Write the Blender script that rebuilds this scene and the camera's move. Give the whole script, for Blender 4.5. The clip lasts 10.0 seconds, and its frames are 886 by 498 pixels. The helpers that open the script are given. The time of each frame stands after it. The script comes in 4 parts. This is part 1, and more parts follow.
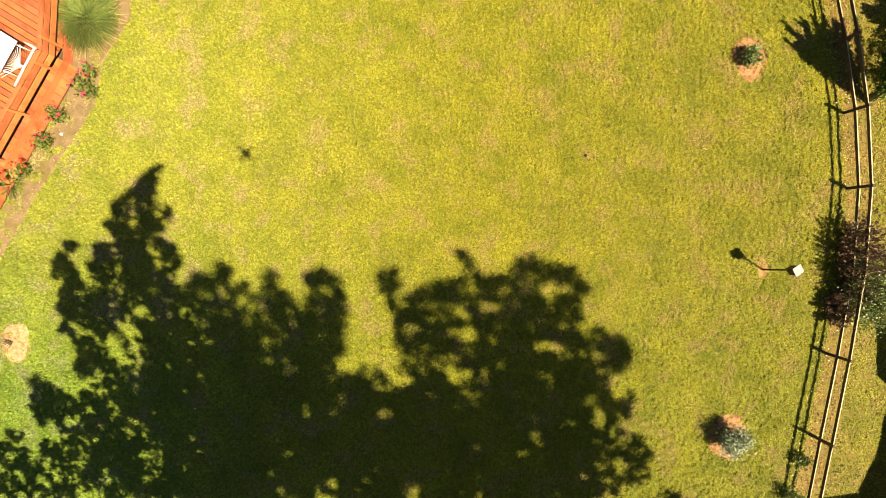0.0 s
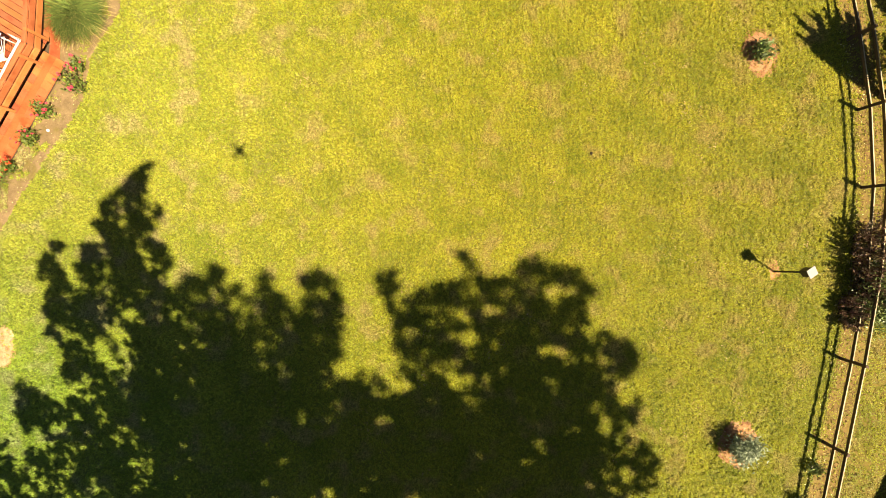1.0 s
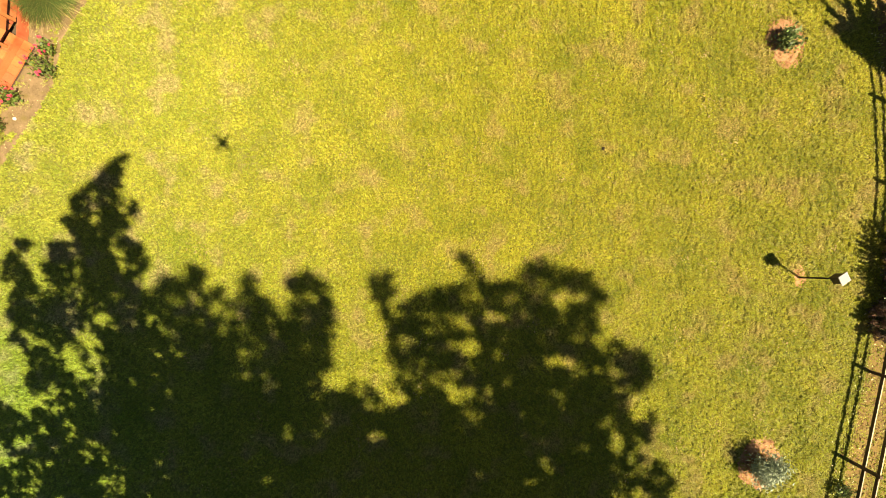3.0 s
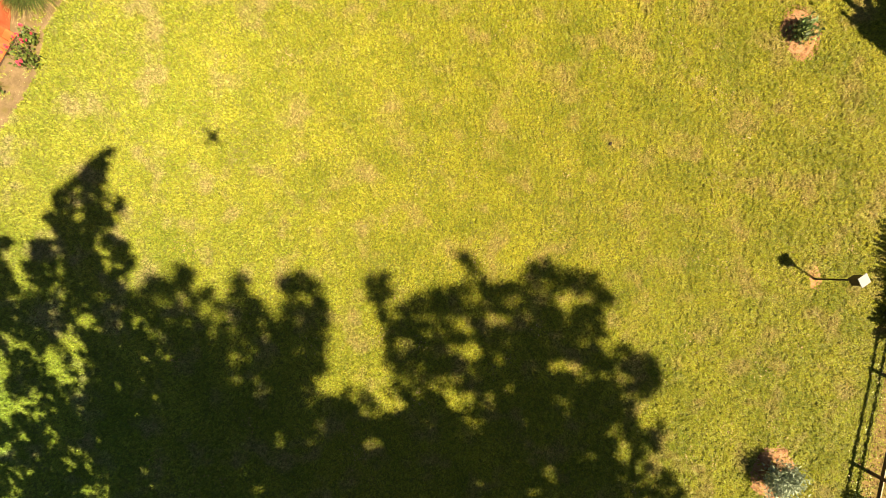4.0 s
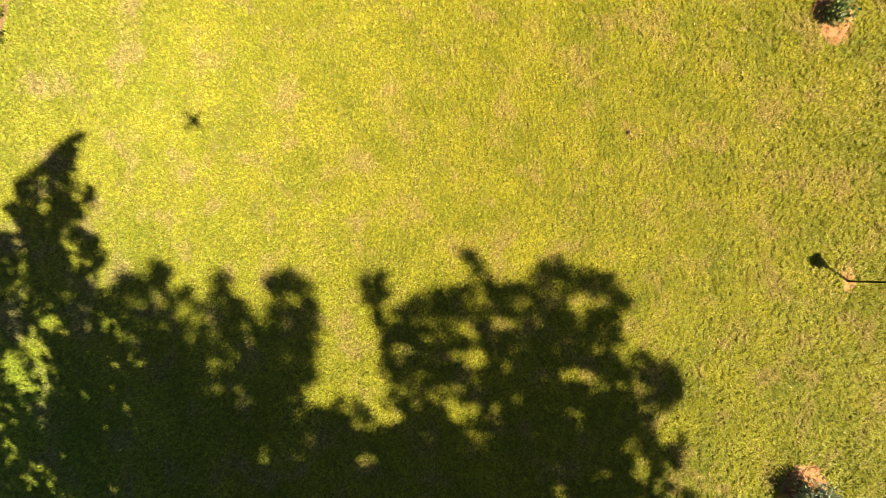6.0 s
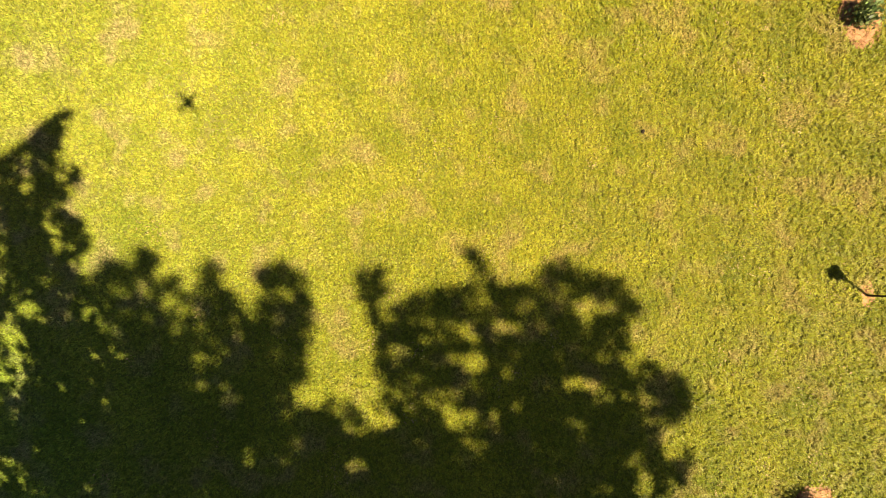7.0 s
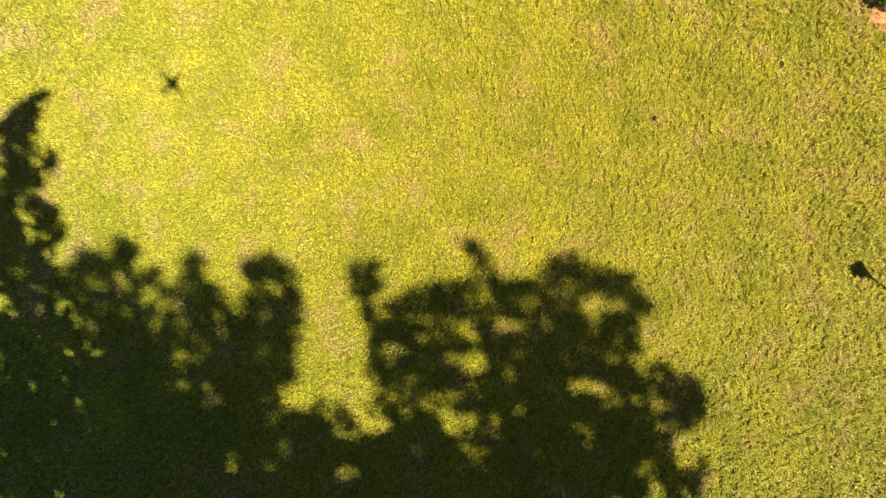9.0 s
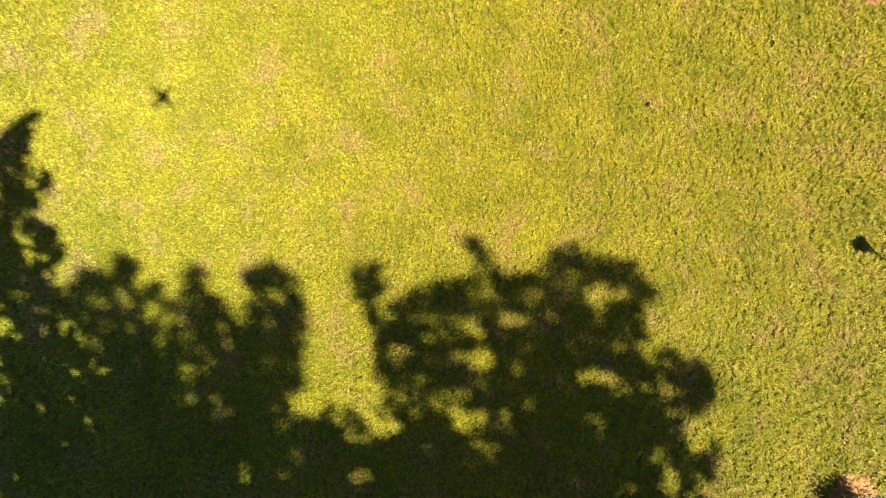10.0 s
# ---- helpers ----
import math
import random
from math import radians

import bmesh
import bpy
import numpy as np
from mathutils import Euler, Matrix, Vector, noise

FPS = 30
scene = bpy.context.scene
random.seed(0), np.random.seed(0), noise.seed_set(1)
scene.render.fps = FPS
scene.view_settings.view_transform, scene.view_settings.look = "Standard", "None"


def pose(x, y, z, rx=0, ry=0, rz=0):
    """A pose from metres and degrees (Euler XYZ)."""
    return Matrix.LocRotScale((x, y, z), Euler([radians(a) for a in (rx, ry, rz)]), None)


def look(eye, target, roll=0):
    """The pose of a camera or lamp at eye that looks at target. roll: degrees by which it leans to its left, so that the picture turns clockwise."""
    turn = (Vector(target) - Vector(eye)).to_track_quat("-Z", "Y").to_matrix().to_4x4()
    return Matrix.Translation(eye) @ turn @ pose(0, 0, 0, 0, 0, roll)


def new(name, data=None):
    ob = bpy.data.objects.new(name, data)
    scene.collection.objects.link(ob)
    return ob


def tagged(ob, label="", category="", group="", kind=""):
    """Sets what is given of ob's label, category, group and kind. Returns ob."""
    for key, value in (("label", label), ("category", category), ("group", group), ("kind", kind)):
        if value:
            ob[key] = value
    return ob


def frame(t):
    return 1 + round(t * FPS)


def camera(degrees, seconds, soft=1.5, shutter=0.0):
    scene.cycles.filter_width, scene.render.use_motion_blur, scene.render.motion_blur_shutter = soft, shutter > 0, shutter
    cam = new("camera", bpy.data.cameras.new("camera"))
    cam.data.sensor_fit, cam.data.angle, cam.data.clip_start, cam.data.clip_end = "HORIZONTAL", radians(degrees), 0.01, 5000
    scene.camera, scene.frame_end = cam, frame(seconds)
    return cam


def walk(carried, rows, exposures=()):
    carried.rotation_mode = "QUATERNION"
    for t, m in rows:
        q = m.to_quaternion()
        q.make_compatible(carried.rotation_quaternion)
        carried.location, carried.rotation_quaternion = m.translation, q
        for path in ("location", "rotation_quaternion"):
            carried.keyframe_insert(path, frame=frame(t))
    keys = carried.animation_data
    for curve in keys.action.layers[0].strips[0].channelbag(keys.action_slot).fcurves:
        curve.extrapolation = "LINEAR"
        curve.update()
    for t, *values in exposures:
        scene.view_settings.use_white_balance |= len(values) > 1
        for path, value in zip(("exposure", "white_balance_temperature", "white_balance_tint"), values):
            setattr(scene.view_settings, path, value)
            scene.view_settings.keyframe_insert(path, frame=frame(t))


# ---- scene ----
import functools

# The eye looks straight down on a garden lawn and sinks slowly: x to the right, y up, z towards the eye.
cam = camera(100.0, 10.0, soft=0.75)
ROWS = [
    (0.0, 0.000, 0.000, 14.000, -2.19, 0.38, -0.01),
    (0.5, -0.038, -0.002, 13.778, -2.12, 0.32, 0.07),
    (1.0, -0.058, -0.011, 13.522, -2.08, 0.26, 0.05),
    (1.5, -0.098, -0.004, 13.257, -2.03, 0.20, 0.16),
    (2.0, -0.107, -0.060, 13.020, -1.84, 0.17, 0.33),
    (2.5, -0.089, -0.054, 12.765, -1.79, 0.09, 0.40),
    (4.0, -0.091, -0.140, 11.963, -1.59, 0.01, 0.62),
    (4.5, -0.113, -0.189, 11.707, -1.48, -0.10, 0.66),
    (5.0, -0.169, -0.232, 11.455, -1.33, -0.20, 0.71),
    (5.5, -0.199, -0.301, 11.192, -1.18, -0.31, 0.78),
    (7.0, -0.320, -0.491, 10.422, -0.83, -0.59, 3.07),
    (7.5, -0.336, -0.614, 10.159, -0.58, -0.67, 4.54),
    (8.0, -0.296, -0.717, 9.956, -0.39, -0.64, 4.60),
    (8.5, -0.272, -0.754, 9.836, -0.32, -0.63, 4.31),
    (9.0, -0.265, -0.799, 9.790, -0.25, -0.61, 3.48),
    (9.5, -0.258, -0.819, 9.783, -0.30, -0.63, 1.49),
    (10.0, -0.285, -0.824, 9.765, -0.32, -0.65, 0.22),
]
EXPOSURE, KELVIN, TINT = 1.61, 7400, 4
walk(cam, [(t, pose(x, y, z, rx, ry, rz)) for t, x, y, z, rx, ry, rz in ROWS],
     [(0.0, EXPOSURE, KELVIN, TINT), (10.0, EXPOSURE, KELVIN, TINT)])

# ---- light: a high summer sun from the lower right, and the open sky ----
SUN = Vector((0.738, -0.372, 1.0))       # towards the sun
world = bpy.data.worlds.new("sky")
scene.world = world
world.use_nodes = True
wt = world.node_tree
sky = wt.nodes.new("ShaderNodeTexSky")
sky.sky_type, sky.sun_disc = "NISHITA", False
sky.sun_elevation = math.atan2(1.0, math.hypot(SUN.x, SUN.y))
sky.sun_rotation = math.atan2(SUN.x, SUN.y)
wt.nodes["Background"].inputs["Strength"].default_value = 0.023
wt.links.new(sky.outputs["Color"], wt.nodes["Background"].inputs["Color"])
sun = new("sun", bpy.data.lights.new("sun", "SUN"))
sun.data.energy, sun.data.angle, sun.data.color = 5.0, radians(0.53), (1.0, 0.88, 0.68)
sun.matrix_world = look(SUN * 40, (0, 0, 0))


# ---- materials ----
def linked(nt, kind, **inputs):
    n = nt.nodes.new(kind)
    for key, value in inputs.items():
        sock = n.inputs[key.replace("_", " ")]
        if isinstance(value, bpy.types.NodeSocket):
            nt.links.new(value, sock)
        else:
            sock.default_value = value
    return n


def noise_at(nt, where, scale, detail=3.0, rough=0.6):
    return linked(nt, "ShaderNodeTexNoise", Vector=where, Scale=scale, Detail=detail, Roughness=rough).outputs["Fac"]


def span(nt, fac, lo, hi):
    n = linked(nt, "ShaderNodeMapRange", Value=fac)
    n.inputs["From Min"].default_value, n.inputs["From Max"].default_value = lo, hi
    return n.outputs["Result"]


def blend(nt, fac, a, b, kind="MIX"):
    n = nt.nodes.new("ShaderNodeMix")
    n.data_type, n.blend_type = "RGBA", kind
    socks = [s for s in n.inputs if s.type == "RGBA"]
    for sock, value in ((n.inputs[0], fac), (socks[0], a), (socks[1], b)):
        if isinstance(value, bpy.types.NodeSocket):
            nt.links.new(value, sock)
        elif sock.type == "RGBA":
            sock.default_value = (*value, 1.0)
        else:
            sock.default_value = value
    return [s for s in n.outputs if s.type == "RGBA"][0]


def plain(name, a, b, scale, fine, rough=0.7, bump=0.3, third=None, third_scale=1.0, metal=0.0, island=0.0, piece=0.0, through_light=0.0, stretch=(1, 1, 1)):
    """A surface of two colours mixed by a coarse and a fine noise, with a third as stains; island and piece: how far single leaves or pieces differ."""
    m = bpy.data.materials.new(name)
    m.use_nodes = True
    nt = m.node_tree
    bsdf = nt.nodes["Principled BSDF"]
    geo = nt.nodes.new("ShaderNodeNewGeometry")
    where = linked(nt, "ShaderNodeMapping", Vector=geo.outputs["Position"], Scale=stretch).outputs["Vector"]
    coarse, small = noise_at(nt, where, scale), noise_at(nt, where, fine, 4.0, 0.65)
    both = linked(nt, "ShaderNodeMath", Value=coarse)
    both.operation = "MULTIPLY_ADD"
    both.inputs[1].default_value = 0.55
    half = linked(nt, "ShaderNodeMath", Value=small)
    half.operation = "MULTIPLY"
    half.inputs[1].default_value = 0.45
    nt.links.new(half.outputs[0], both.inputs[2])
    col = blend(nt, span(nt, both.outputs[0], 0.33, 0.67), a, b)
    if third:
        col = blend(nt, span(nt, noise_at(nt, where, third_scale, 2.0), 0.52, 0.68), col, third)
    shift = None
    if island:
        shift, amount = geo.outputs["Random Per Island"], island
    if piece:
        shift, amount = nt.nodes.new("ShaderNodeObjectInfo").outputs["Random"], piece
    if shift:
        hsv = linked(nt, "ShaderNodeHueSaturation", Color=col)
        mr = linked(nt, "ShaderNodeMapRange", Value=shift)
        mr.inputs["To Min"].default_value, mr.inputs["To Max"].default_value = 1 - amount, 1 + amount
        nt.links.new(mr.outputs["Result"], hsv.inputs["Value"])
        turn = linked(nt, "ShaderNodeMath", Value=shift)
        turn.operation = "MULTIPLY"
        turn.inputs[1].default_value = 7.31
        wrap = linked(nt, "ShaderNodeMath", Value=turn.outputs[0])
        wrap.operation = "FRACT"
        hr = linked(nt, "ShaderNodeMapRange", Value=wrap.outputs[0])
        hr.inputs["To Min"].default_value, hr.inputs["To Max"].default_value = 0.5 - 0.05 * amount, 0.5 + 0.05 * amount
        nt.links.new(hr.outputs["Result"], hsv.inputs["Hue"])
        col = hsv.outputs["Color"]
    nt.links.new(col, bsdf.inputs["Base Color"])
    bsdf.inputs["Roughness"].default_value, bsdf.inputs["Metallic"].default_value = rough, metal
    bsdf.inputs["Specular IOR Level"].default_value = 0.3
    if bump:
        bp = linked(nt, "ShaderNodeBump", Strength=bump, Distance=0.02, Height=small)
        nt.links.new(bp.outputs["Normal"], bsdf.inputs["Normal"])
    if through_light:
        tr = linked(nt, "ShaderNodeBsdfTranslucent", Color=col)
        mix = linked(nt, "ShaderNodeMixShader", Fac=through_light)
        nt.links.new(bsdf.outputs["BSDF"], mix.inputs[1])
        nt.links.new(tr.outputs["BSDF"], mix.inputs[2])
        nt.links.new(mix.outputs[0], nt.nodes["Material Output"].inputs["Surface"])
    return m


GROUND = plain("thatch_and_soil", (0.125, 0.12, 0.016), (0.22, 0.185, 0.04), 0.8, 28, 0.95, 0.6, (0.16, 0.155, 0.02), 0.35)
GROUND.node_tree.nodes["Principled BSDF"].inputs["Diffuse Roughness"].default_value = 0.22
GRASS = plain("lawn_grass", (0.165, 0.182, 0.013), (0.362, 0.326, 0.030), 0.6, 9.0, 0.5, 0, (0.31, 0.245, 0.06), 0.9, island=0.40, through_light=0.22)
GRASS.node_tree.nodes["Principled BSDF"].inputs["Diffuse Roughness"].default_value = 0.22


def green_corner(m, tint):
    """Turns the grass greener towards the lower left corner, unevenly in soft spots."""
    nt = m.node_tree
    bsdf, tr = nt.nodes["Principled BSDF"], [n for n in nt.nodes if n.type == "BSDF_TRANSLUCENT"]
    col = bsdf.inputs["Base Color"].links[0].from_socket
    place = nt.nodes.new("ShaderNodeNewGeometry").outputs["Position"]
    xyz = linked(nt, "ShaderNodeSeparateXYZ", Vector=place)
    low = span(nt, xyz.outputs["Y"], 1.0, -6.0)
    side = linked(nt, "ShaderNodeMapRange", Value=xyz.outputs["X"])
    side.inputs["From Min"].default_value, side.inputs["From Max"].default_value, side.inputs["To Min"].default_value = -3.0, -13.0, 0.25
    both = linked(nt, "ShaderNodeMath", Value=low)
    both.operation = "MULTIPLY"
    nt.links.new(side.outputs["Result"], both.inputs[1])
    spot = linked(nt, "ShaderNodeMapRange", Value=noise_at(nt, place, 0.5, 2.0))
    spot.inputs["From Min"].default_value, spot.inputs["From Max"].default_value, spot.inputs["To Min"].default_value = 0.3, 0.6, 0.7
    fac = linked(nt, "ShaderNodeMath", Value=both.outputs[0])
    fac.operation = "MULTIPLY"
    nt.links.new(spot.outputs["Result"], fac.inputs[1])
    green = blend(nt, fac.outputs[0], col, tint, "MULTIPLY")
    nt.links.new(green, bsdf.inputs["Base Color"])
    for n in tr:
        nt.links.new(green, n.inputs["Color"])


green_corner(GRASS, (0.74, 1.0, 0.9))
green_corner(GROUND, (0.74, 1.0, 0.9))


def hazier(m, hazed, dry):
    """Paints sun-glare haze into the grass colour: strongest beside the bed, gone by mid-lawn."""
    nt = m.node_tree
    bsdf, tr = nt.nodes["Principled BSDF"], [n for n in nt.nodes if n.type == "BSDF_TRANSLUCENT"]
    col = bsdf.inputs["Base Color"].links[0].from_socket
    place = nt.nodes.new("ShaderNodeNewGeometry").outputs["Position"]
    xyz = linked(nt, "ShaderNodeSeparateXYZ", Vector=place)
    tinted = blend(nt, 1.0, col, blend(nt, span(nt, xyz.outputs["X"], -17.0, 1.0), hazed, dry), "MULTIPLY")
    nt.links.new(tinted, bsdf.inputs["Base Color"])
    for n in tr:
        nt.links.new(tinted, n.inputs["Color"])
    bsdf.inputs["Specular IOR Level"].default_value = 0.18


# the first tint is the painted haze, the second leaves the grass nearly plain
hazier(GRASS, (0.89, 0.985, 1.75), (1.0, 0.985, 1.0))
hazier(GROUND, (0.89, 0.985, 1.75), (1.0, 0.985, 1.0))
THATCH = plain("dead_grass", (0.30, 0.215, 0.085), (0.44, 0.325, 0.16), 4, 40, 0.95, 0.2, island=0.3)
PALESTRAW = plain("dry_straw", (0.30, 0.16, 0.08), (0.45, 0.325, 0.20), 6, 45, 0.95, 0.8, (0.27, 0.14, 0.065), 4.0, island=0.3)
SOIL = plain("bed_soil", (0.115, 0.076, 0.036), (0.26, 0.175, 0.094), 3.5, 26, 0.95, 1.0, (0.15, 0.11, 0.035), 1.7)
STRAW = plain("mulch_straw", (0.23, 0.088, 0.036), (0.38, 0.215, 0.115), 6, 45, 0.95, 0.8, (0.15, 0.06, 0.025), 4.0, island=0.3)
LITTER = plain("leaf_litter", (0.09, 0.05, 0.016), (0.17, 0.094, 0.034), 4, 50, 0.95, 0.6, (0.115, 0.082, 0.02), 2.0, island=0.4)
ROUGH = plain("dull_dry_earth", (0.115, 0.080, 0.014), (0.175, 0.122, 0.024), 1.5, 40, 0.95, 0.6, (0.10, 0.09, 0.012), 0.8)
PALE_LEAF = plain("fallen_leaf", (0.62, 0.52, 0.22), (0.75, 0.62, 0.35), 5, 40, 0.7, 0.1, island=0.35)
STAIN = plain("orange_deck_stain", (0.30, 0.080, 0.029), (0.45, 0.145, 0.060), 1.6, 24, 0.55, 0.3, (0.29, 0.072, 0.026), 2.2, piece=0.2)
# for rail tops only: sunlight painted in as paler wood
RAILTOP_LIT = plain("lit_rail_top_wood", (0.36, 0.28, 0.18), (0.46, 0.37, 0.24), 2.0, 45, 0.75, 0.4, (0.28, 0.20, 0.13), 3.0, piece=0.15)
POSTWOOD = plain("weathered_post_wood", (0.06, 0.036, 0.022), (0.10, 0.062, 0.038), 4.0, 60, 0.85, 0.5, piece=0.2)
ROOFWHITE = plain("faded_white_paint", (0.26, 0.235, 0.225), (0.31, 0.285, 0.275), 6.0, 40, 0.6, 0.1)
WHITE = plain("white_plastic", (0.78, 0.78, 0.76), (0.84, 0.84, 0.82), 2.0, 30, 0.35, 0.05)
DARKMETAL = plain("dark_iron", (0.02, 0.018, 0.016), (0.045, 0.035, 0.03), 6, 60, 0.55, 0.2, metal=0.6)
BOXWOOD = plain("dark_painted_box", (0.05, 0.035, 0.025), (0.08, 0.055, 0.04), 5, 60, 0.7, 0.2)
BARK = plain("bark", (0.10, 0.07, 0.045), (0.20, 0.14, 0.09), 3, 25, 0.95, 0.9, stretch=(1, 1, 0.3))
CROWN = plain("tree_leaf", (0.05, 0.11, 0.02), (0.10, 0.17, 0.03), 0.6, 9, 0.6, 0, island=0.35, through_light=0.3)
SHRUB = plain("shrub_leaf", (0.06, 0.10, 0.025), (0.27, 0.31, 0.11), 3, 30, 0.4, 0, island=0.65, through_light=0.15)
BLUEGREEN = plain("blue_green_leaf", (0.19, 0.235, 0.15), (0.40, 0.44, 0.31), 5, 30, 0.5, 0, island=0.35, through_light=0.1)
PURPLE = plain("purple_leaf", (0.075, 0.048, 0.032), (0.27, 0.155, 0.11), 4, 30, 0.45, 0, (0.05, 0.08, 0.022), 1.5, island=0.6, through_light=0.1)
ROSELEAF = plain("rose_leaf", (0.06, 0.10, 0.02), (0.15, 0.17, 0.035), 6, 40, 0.5, 0, island=0.4, through_light=0.15)
PINK = plain("pink_petal", (0.42, 0.03, 0.065), (0.60, 0.085, 0.13), 20, 90, 0.5, 0.2)
RED = plain("red_petal", (0.65, 0.04, 0.02), (0.80, 0.09, 0.04), 20, 90, 0.5, 0.2)
FOUNTAIN = plain("fountain_grass_blade", (0.07, 0.11, 0.02), (0.17, 0.20, 0.05), 3, 25, 0.85, 0, island=0.6, through_light=0.12)
DRYBLADE = plain("dry_grass_blade", (0.50, 0.36, 0.13), (0.62, 0.48, 0.22), 3, 25, 0.7, 0, island=0.3, through_light=0.2)
STONE = plain("pale_stone", (0.55, 0.52, 0.47), (0.70, 0.67, 0.62), 8, 60, 0.8, 0.4)
PLASTER = plain("grey_house_wall", (0.42, 0.40, 0.37), (0.50, 0.48, 0.44), 1.0, 20, 0.9, 0.3)
SHINGLE = plain("dark_roof_felt", (0.035, 0.035, 0.038), (0.07, 0.068, 0.068), 1.5, 30, 0.9, 0.5)
CLOD = plain("dark_earth", (0.03, 0.02, 0.012), (0.05, 0.035, 0.02), 10, 80, 0.95, 0.6)
DRONEBODY = plain("grey_drone_shell", (0.20, 0.20, 0.21), (0.26, 0.26, 0.27), 6, 50, 0.4, 0.05)


# ---- builders ----
def mesh_of(name, verts, faces, material):
    """A mesh object from arrays of places and of equal-sided faces."""
    verts, faces = np.asarray(verts, np.float32), np.asarray(faces, np.int32)
    me = bpy.data.meshes.new(name)
    me.vertices.add(len(verts))
    me.vertices.foreach_set("co", verts.ravel())
    n = faces.shape[1]
    me.loops.add(faces.size)
    me.loops.foreach_set("vertex_index", faces.ravel())
    me.polygons.add(len(faces))
    me.polygons.foreach_set("loop_start", np.arange(0, faces.size, n, dtype=np.int32))
    me.update(calc_edges=True)
    me.materials.append(material)
    return me


def under(parent, ob, label=""):
    ob.parent = parent
    if label:
        tagged(ob, label)
    return ob


def part(name, bm, material, parent=None, label=""):
    """Links a bmesh as one mesh object, under a thing or a part if one is given."""
    me = bpy.data.meshes.new(name)
    bm.to_mesh(me)
    bm.free()
    me.materials.append(material)
    ob = new(name, me)
    if parent:
        under(parent, ob, label)
    return ob


def box(bm, size, m=Matrix(), bevel=0.0):
    made = bmesh.ops.create_cube(bm, size=1.0, matrix=m @ Matrix.Diagonal((*size, 1)))["verts"]
    if bevel:
        edges = list({e for v in made for e in v.link_edges})
        bmesh.ops.bevel(bm, geom=edges, offset=bevel, segments=2, profile=0.6, affect="EDGES")
    return bm


def tube(bm, places, radii, sides=8):
    """A tapered round limb through the places."""
    rings = []
    for i, (p, r) in enumerate(zip(places, radii)):
        a, b = places[max(i - 1, 0)], places[min(i + 1, len(places) - 1)]
        q = (Vector(b) - Vector(a)).to_track_quat("Z", "Y").to_matrix()
        rings.append([bm.verts.new(Vector(p) + q @ Vector((r * math.cos(k * math.tau / sides), r * math.sin(k * math.tau / sides), 0))) for k in range(sides)])
    for lo, hi in zip(rings, rings[1:]):
        for k in range(sides):
            bm.faces.new((lo[k], lo[(k + 1) % sides], hi[(k + 1) % sides], hi[k]))
    bm.faces.new(rings[0][::-1])
    bm.faces.new(rings[-1])
    for f in bm.faces:
        f.smooth = len(f.verts) == 4
    return bm


def leaves(rng, places, size, ups=0.4, slim=0.5, out=None):
    """Folded four-cornered leaves at the places: arrays of corners and faces."""
    n = len(places)
    d = rng.normal(size=(n, 3))
    if out is not None:
        d = d * 0.6 + out
    d[:, 2] += ups * rng.normal(size=n)
    d /= np.linalg.norm(d, axis=1)[:, None] + 1e-9
    side = np.cross(d, rng.normal(size=(n, 3)))
    side /= np.linalg.norm(side, axis=1)[:, None] + 1e-9
    s = size * rng.uniform(0.6, 1.3, n)[:, None]
    dip = np.cross(d, side) * s * 0.12
    base, tip = places - d * s * 0.5, places + d * s * 0.5
    verts = np.stack([base, places + side * s * slim * 0.5 + dip, tip, places - side * s * slim * 0.5 + dip], 1).reshape(-1, 3)
    return verts, np.arange(n * 4).reshape(-1, 4)


@functools.lru_cache(None)
def lattice(seed):
    return np.random.default_rng(seed).random((512, 512))


def value_noise(x, y, cell, seed):
    lat = lattice(seed)
    u, v = x / cell, y / cell
    i, j = np.floor(u).astype(int), np.floor(v).astype(int)
    a, b = u - i, v - j
    a, b = a * a * (3 - 2 * a), b * b * (3 - 2 * b)
    at = lambda p, q: lat[p % 512, q % 512]
    return (at(i, j) * (1 - a) + at(i + 1, j) * a) * (1 - b) + (at(i, j + 1) * (1 - a) + at(i + 1, j + 1) * a) * b


def inside(x, y, corners):
    """Which of the points lie inside the polygon."""
    res = np.zeros(len(x), bool)
    for (x0, y0), (x1, y1) in zip(corners, corners[1:] + corners[:1]):
        if y0 != y1:
            res ^= ((y0 > y) != (y1 > y)) & (x < (x1 - x0) * (y - y0) / (y1 - y0) + x0)
    return res


# ---- plan ----
POSTS = [(12.75, 12.6), (13.6, 9.65), (14.22, 6.95), (14.68, 4.48), (14.92, 1.72), (14.81, -1.38), (14.4, -4.48), (13.9, -7.6), (13.4, -10.8), (12.7, -13.9)]
BED = [(-11.5, 9.9), (-11.66, 7.89), (-12.3, 7.08), (-12.75, 6.4), (-12.9, 5.65), (-13.05, 4.95), (-13.47, 4.2), (-14.02, 3.42), (-14.72, 2.43), (-15.5, 1.37), (-16.12, 0.33),
       (-16.76, -0.74), (-17.98, -2.93), (-20.9, -2.74), (-21.0, 9.9)]
MULCH = [(11.13, 6.46, 0.62, 0.86, 0.35), (10.78, -7.70, 0.74, 0.90, -0.2), (-16.43, -4.13, 0.6, 0.8, 0.0)]
DECK = [(-13.5, 9.9), (-13.85, 6.30), (-17.82, -0.14), (-22.0, -0.14), (-22.0, 9.9)]
DECK_TOP = 0.40


def fence_x(y):
    px = sorted((q, p) for p, q in POSTS)
    return np.interp(y, [q for q, p in px], [p for q, p in px])


# ---- ground ----
bm = bmesh.new()
bmesh.ops.create_grid(bm, x_segments=60, y_segments=60, size=1500)
